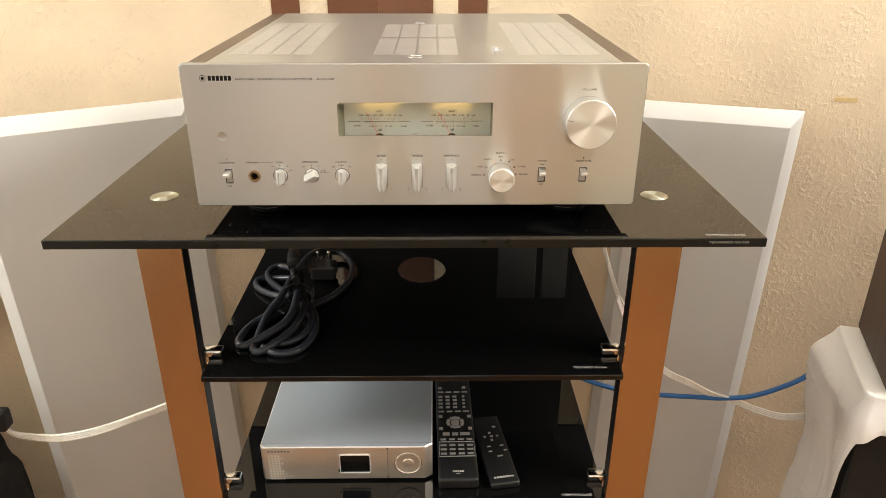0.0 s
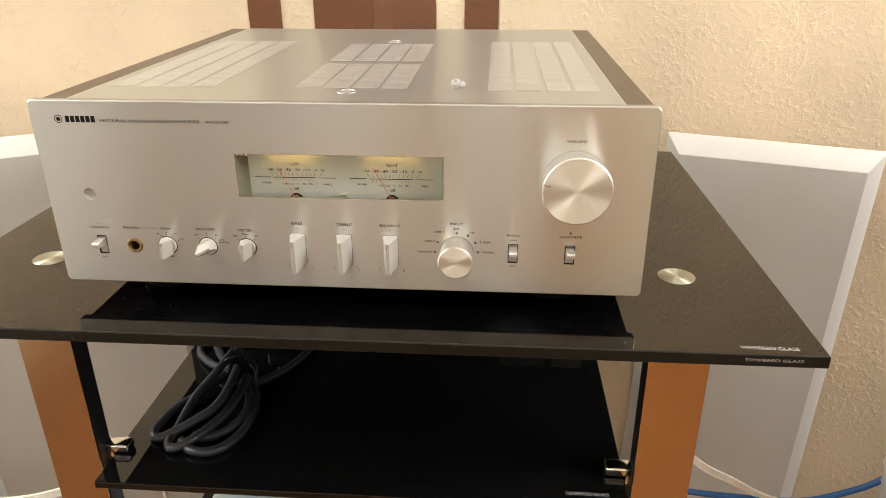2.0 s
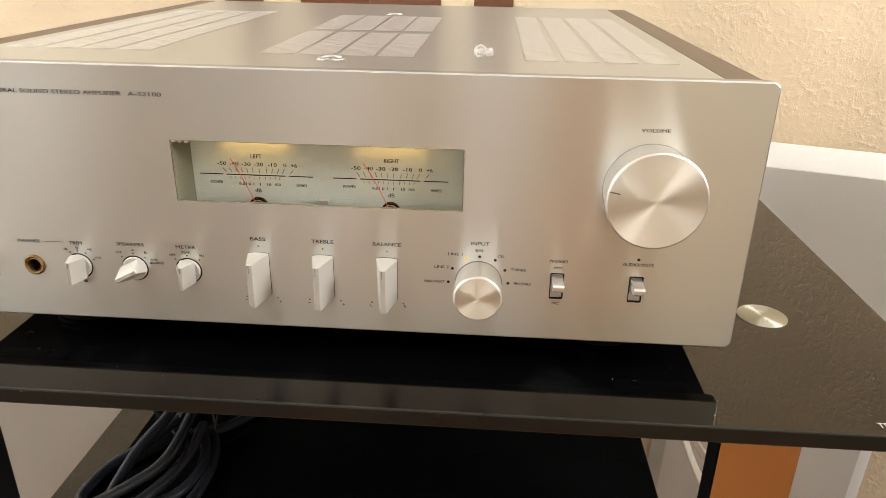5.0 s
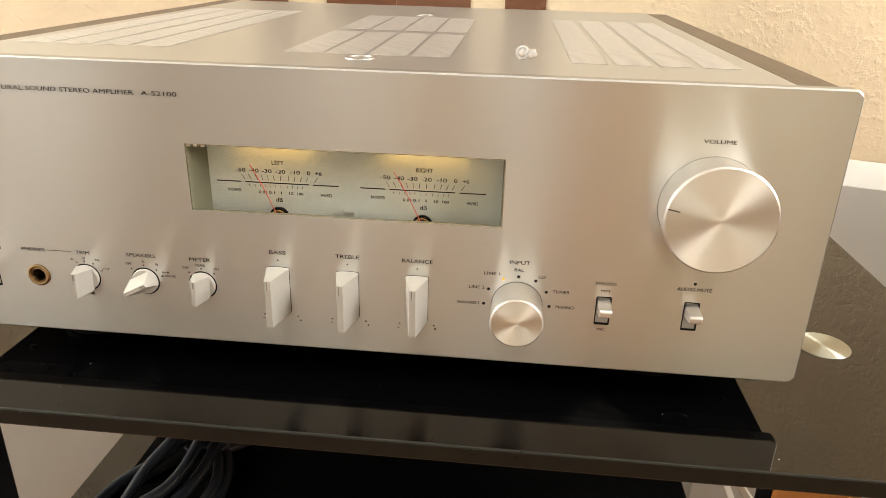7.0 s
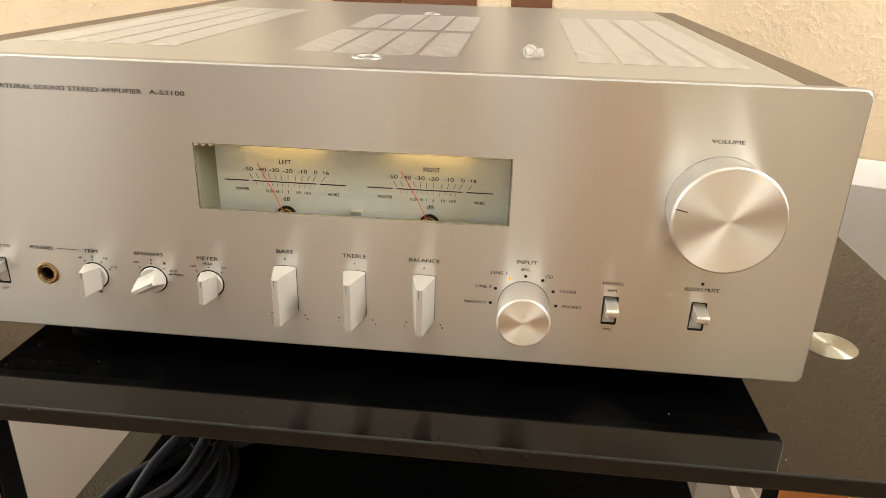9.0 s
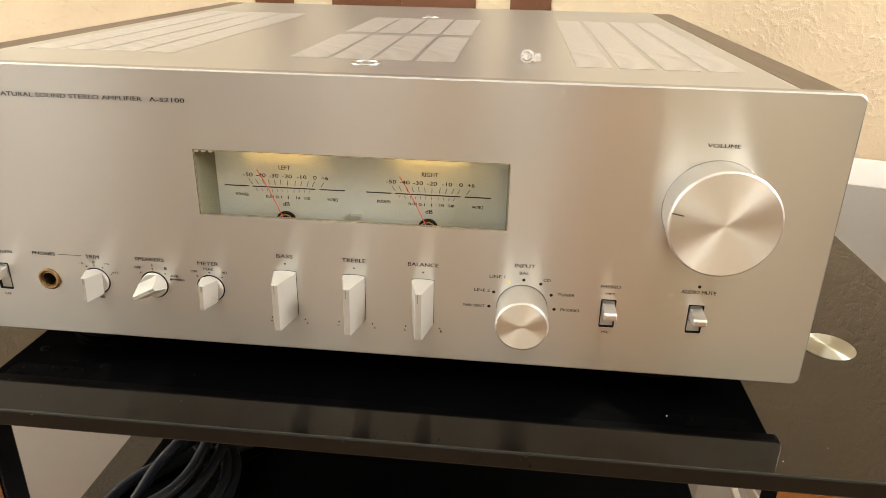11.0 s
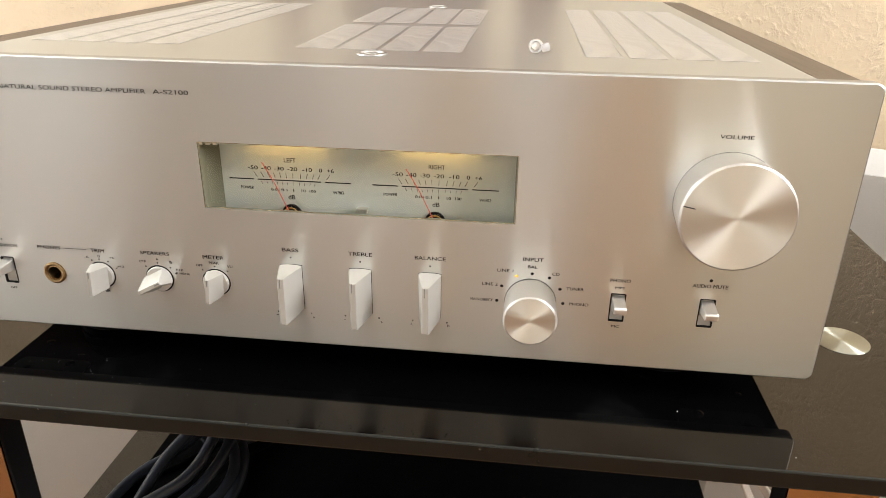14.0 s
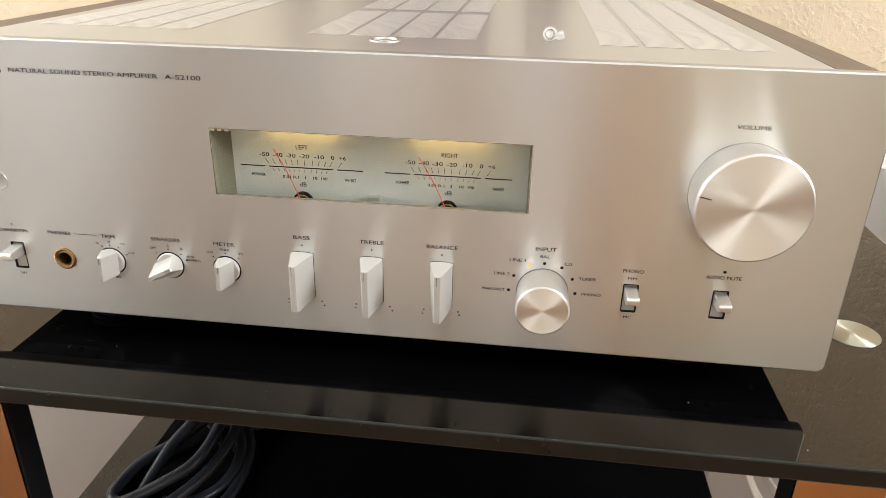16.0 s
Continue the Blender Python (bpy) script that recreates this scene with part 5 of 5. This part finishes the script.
smooth_by_angle(part("jacket", tube([(0.15, 0.37, 0.345), (0.235, 0.36, 0.330), (0.276, 0.345, 0.316), (0.330, 0.33, 0.306), (0.389, 0.31, 0.310), (0.450, 0.31, 0.305), (0.503, 0.31, 0.302), (0.550, 0.31, 0.306), (0.595, 0.31, 0.323), (0.633, 0.312, 0.343), (0.70, 0.33, 0.38)], 0.0042, 12, 8), M_BLUE, blue), 60)

# ---- speaker on its cloth-covered stand ----
TOE = Matrix.Translation((0.605, 0.122, 0)) @ Matrix.Rotation(radians(-18), 4, "Z")  # front corner of the turned-in stand
stand = thing("speaker_stand", (0.72, 0.18, FLOOR), "matt black box under a white cloth", "stand")
part("body", join(bmesh.new(), box(0.006, 0.23, 0.006, 0.20, FLOOR, 0.440, 0.004, 2), TOE), M_STAND, stand)
spk = thing("loudspeaker", (0.72, 0.18, 0.4465), "dark veneered loudspeaker cabinet on a cloth-covered stand", "loudspeaker")
part("cabinet", join(bmesh.new(), box(0.024, 0.20, 0.006, 0.196, 0.4465, 0.92, 0.003, 2), TOE), M_SPEAKER, spk)


def between(x, table):
    """Smooth steps through (place, value) pairs."""
    for (a, va), (b, vb) in zip(table, table[1:]):
        if x <= b:
            k = max(0.0, (x - a) / (b - a))
            return va + (vb - va) * k * k * (3 - 2 * k)
    return table[-1][1]


# the cloth runs along the stand's side, round its corner and along its front
_b = bmesh.new()
nu, nv = 130, 110
grid = []
for i in range(nu + 1):
    p = -0.195 + 0.375 * i / nu  # way along the rim, 0 at the corner
    row = []
    drop = between(p, ((-0.195, 0.352), (-0.150, 0.362), (-0.060, 0.350), (-0.022, 0.280), (0.006, 0.078), (0.030, 0.062), (0.18, 0.066)))
    # the rim, with a rounded corner
    if p < -0.012:
        rx, ry, nx, ny = 0.0, -p, -1.0, 0.0
    elif p > 0.012:
        rx, ry, nx, ny = p, 0.0, 0.0, -1.0
    else:
        a = radians(90) * (p + 0.012) / 0.024
        nx, ny = -math.cos(a), -math.sin(a)
        rx, ry = 0.012 + 0.012 * nx, 0.012 + 0.012 * ny
    side = min(1.0, max(0.0, -p / 0.19))
    wide = 0.3 + 0.7 * side if p < 0 else max(0.12, 0.3 - 6 * p)
    for j in range(nv + 1):
        v = j / nv
        q = -0.060 + (drop + 0.060) * v
        if q < 0:
            o, z = (q if abs(p) > 0.012 else max(q, -0.0115)), 0.4440 + 0.0006 * min(1.0, max(0.0, p / 0.012))
        else:
            o = wide * between(q, ((0.0, 0.003), (0.055, 0.036), (0.10, 0.034), (0.21, 0.0155), (0.36, 0.032)))
            z = 0.4440 - q * (0.93 if q < 0.06 else 1.0) - (0 if q < 0.06 else -0.0042)
            k = min(1.0, q / 0.09)
            o += k * (0.0013 * math.sin(p * 48 + q * 12 + 0.8) + 0.0007 * math.sin(p * 101 - q * 26 + 2.0) + 0.0022 * noise.noise(Vector((p * 12 + 3, q * 6, 0.7))))
            for w, turn, high in ((9.0, 0.9, 0.0022), (15.0, 2.3, 0.0015), (30.0, 4.1, 0.0007)):
                crease = noise.noise(Vector((p * w * 1.6 + q * w * 0.5, q * w * 0.55 - p * w * turn * 0.3, turn)))
                o += high * k * max(0.0, 1 - abs(crease) / 0.035)
            # ironed-in folds: one level, two that fall with the cloth
            for at, ramp_, wide_, high in ((q - 0.082 - 0.10 * (p + 0.15), p + 0.095, 0.0045, 0.0022), (p + 0.118 + 0.05 * (q - 0.2), 0.16 - q, 0.0040, 0.0026), (p + 0.072 - 0.10 * (q - 0.2), 0.12 - q, 0.0060, 0.0022)):
                if ramp_ < 0:
                    o += high * min(1.0, -ramp_ / 0.02) * max(0.0, 1 - abs(at) / wide_)
            # a hollow behind the corner
            o -= 0.010 * k * math.exp(-((p + 0.060) / 0.030) ** 2) * min(1.0, q / 0.12)
            o += 0.0012 * k * noise.noise(Vector((p * 26, q * 24 - p * 15, 2.2))) + 0.0005 * k * noise.noise(Vector((p * 120, q * 90, 5.0)))
        lean = -0.030 * max(0.0, q - 0.10) / 0.25 * side
        c = TOE @ Vector((rx + nx * o, ry + ny * o + lean, z))
        row.append(_b.verts.new(c))
    grid.append(row)
for i in range(nu):
    for j in range(nv):
        _b.faces.new((grid[i][j], grid[i + 1][j], grid[i + 1][j + 1], grid[i][j + 1]))
bmesh.ops.recalc_face_normals(_b, faces=_b.faces[:])
bmesh.ops.solidify(_b, geom=_b.faces[:], thickness=0.0012)
tagged(part("cloth", _b, M_CLOTH, smooth=True), "creased white cotton cloth draped over the stand", "cloth")

# ---- dark bag with a clamp beside the left panel ----
bag = thing("black_bag", (-0.86, 0.285, FLOOR), "black fabric bag with a plastic clamp on top", "bag")
_b = bmesh.new()
bmesh.ops.create_icosphere(_b, subdivisions=5, radius=1.0)
for v in _b.verts:
    p = v.co.copy()
    k = 1 + 0.05 * noise.noise(p * 3.1) + 0.045 * noise.noise(p * 6.3) + 0.02 * noise.noise(p * 15.0)
    q = Vector([math.copysign(abs(c) ** 0.55, c) for c in p])
    v.co = Vector((-0.882 + q.x * 0.186 * k, 0.285 + q.y * 0.065 * k, 0.010 + q.z * 0.255 * (k if p.z > 0 else 1)))
    v.co.z = max(FLOOR, v.co.z)
part("sack", _b, M_FABRIC, bag, smooth=True)
part("clamp", box(-0.755, -0.682, 0.272, 0.300, 0.268, 0.304, 0.006, 3), M_REMOTE, bag, "black plastic clamp")
smooth_by_angle(part("clamp_arm", tube([(-0.80, 0.285, 0.304), (-0.75, 0.285, 0.309), (-0.712, 0.285, 0.308), (-0.688, 0.285, 0.296)], 0.0075, 10, 6), M_REMOTE, bag), 50)
part("bolt", lathe([(0.0042, 0), (0.0042, 0.003), (0.0001, 0.0035)], (-0.6930, 0.272, 0.277), "y", 16), M_CHROME, bag)
part("strap", box(-0.82, -0.722, 0.270, 0.300, 0.235, 0.270, 0.006, 2), M_FABRIC, bag)

# ---- dust on the top glass ----
dust = bmesh.new()
drng = random.Random(11)
for k in range(110):
    x = drng.uniform(-0.34, 0.33) if k > 60 else drng.gauss(-0.17, 0.05)
    y = drng.uniform(-0.044, 0.06) if k > 60 else drng.uniform(-0.042, 0.002)
    r = drng.uniform(0.00007, 0.00017) if k % 9 else drng.uniform(0.00016, 0.00036)
    a = drng.uniform(0, math.pi)
    ln = r * drng.uniform(1, 2.2)
    c, s_ = math.cos(a), math.sin(a)
    if -0.215 < x < 0.215 and y > 0.0:
        y -= 0.05 if y < 0.05 else 0.07
    vs = [dust.verts.new((x + c * u * ln - s_ * w * r, y + s_ * u * ln + c * w * r, GLASS + 0.00012)) for u, w in ((-1, -0.6), (1, -0.4), (0.8, 0.7), (-0.6, 0.8))]
    dust.faces.new(vs)
bmesh.ops.recalc_face_normals(dust, faces=dust.faces[:])
tagged(part("dust", dust, mat("pale_dust", (0.40, 0.39, 0.37), 0.9)), "pale dust specks on the black glass", "dust", kind="stuff")
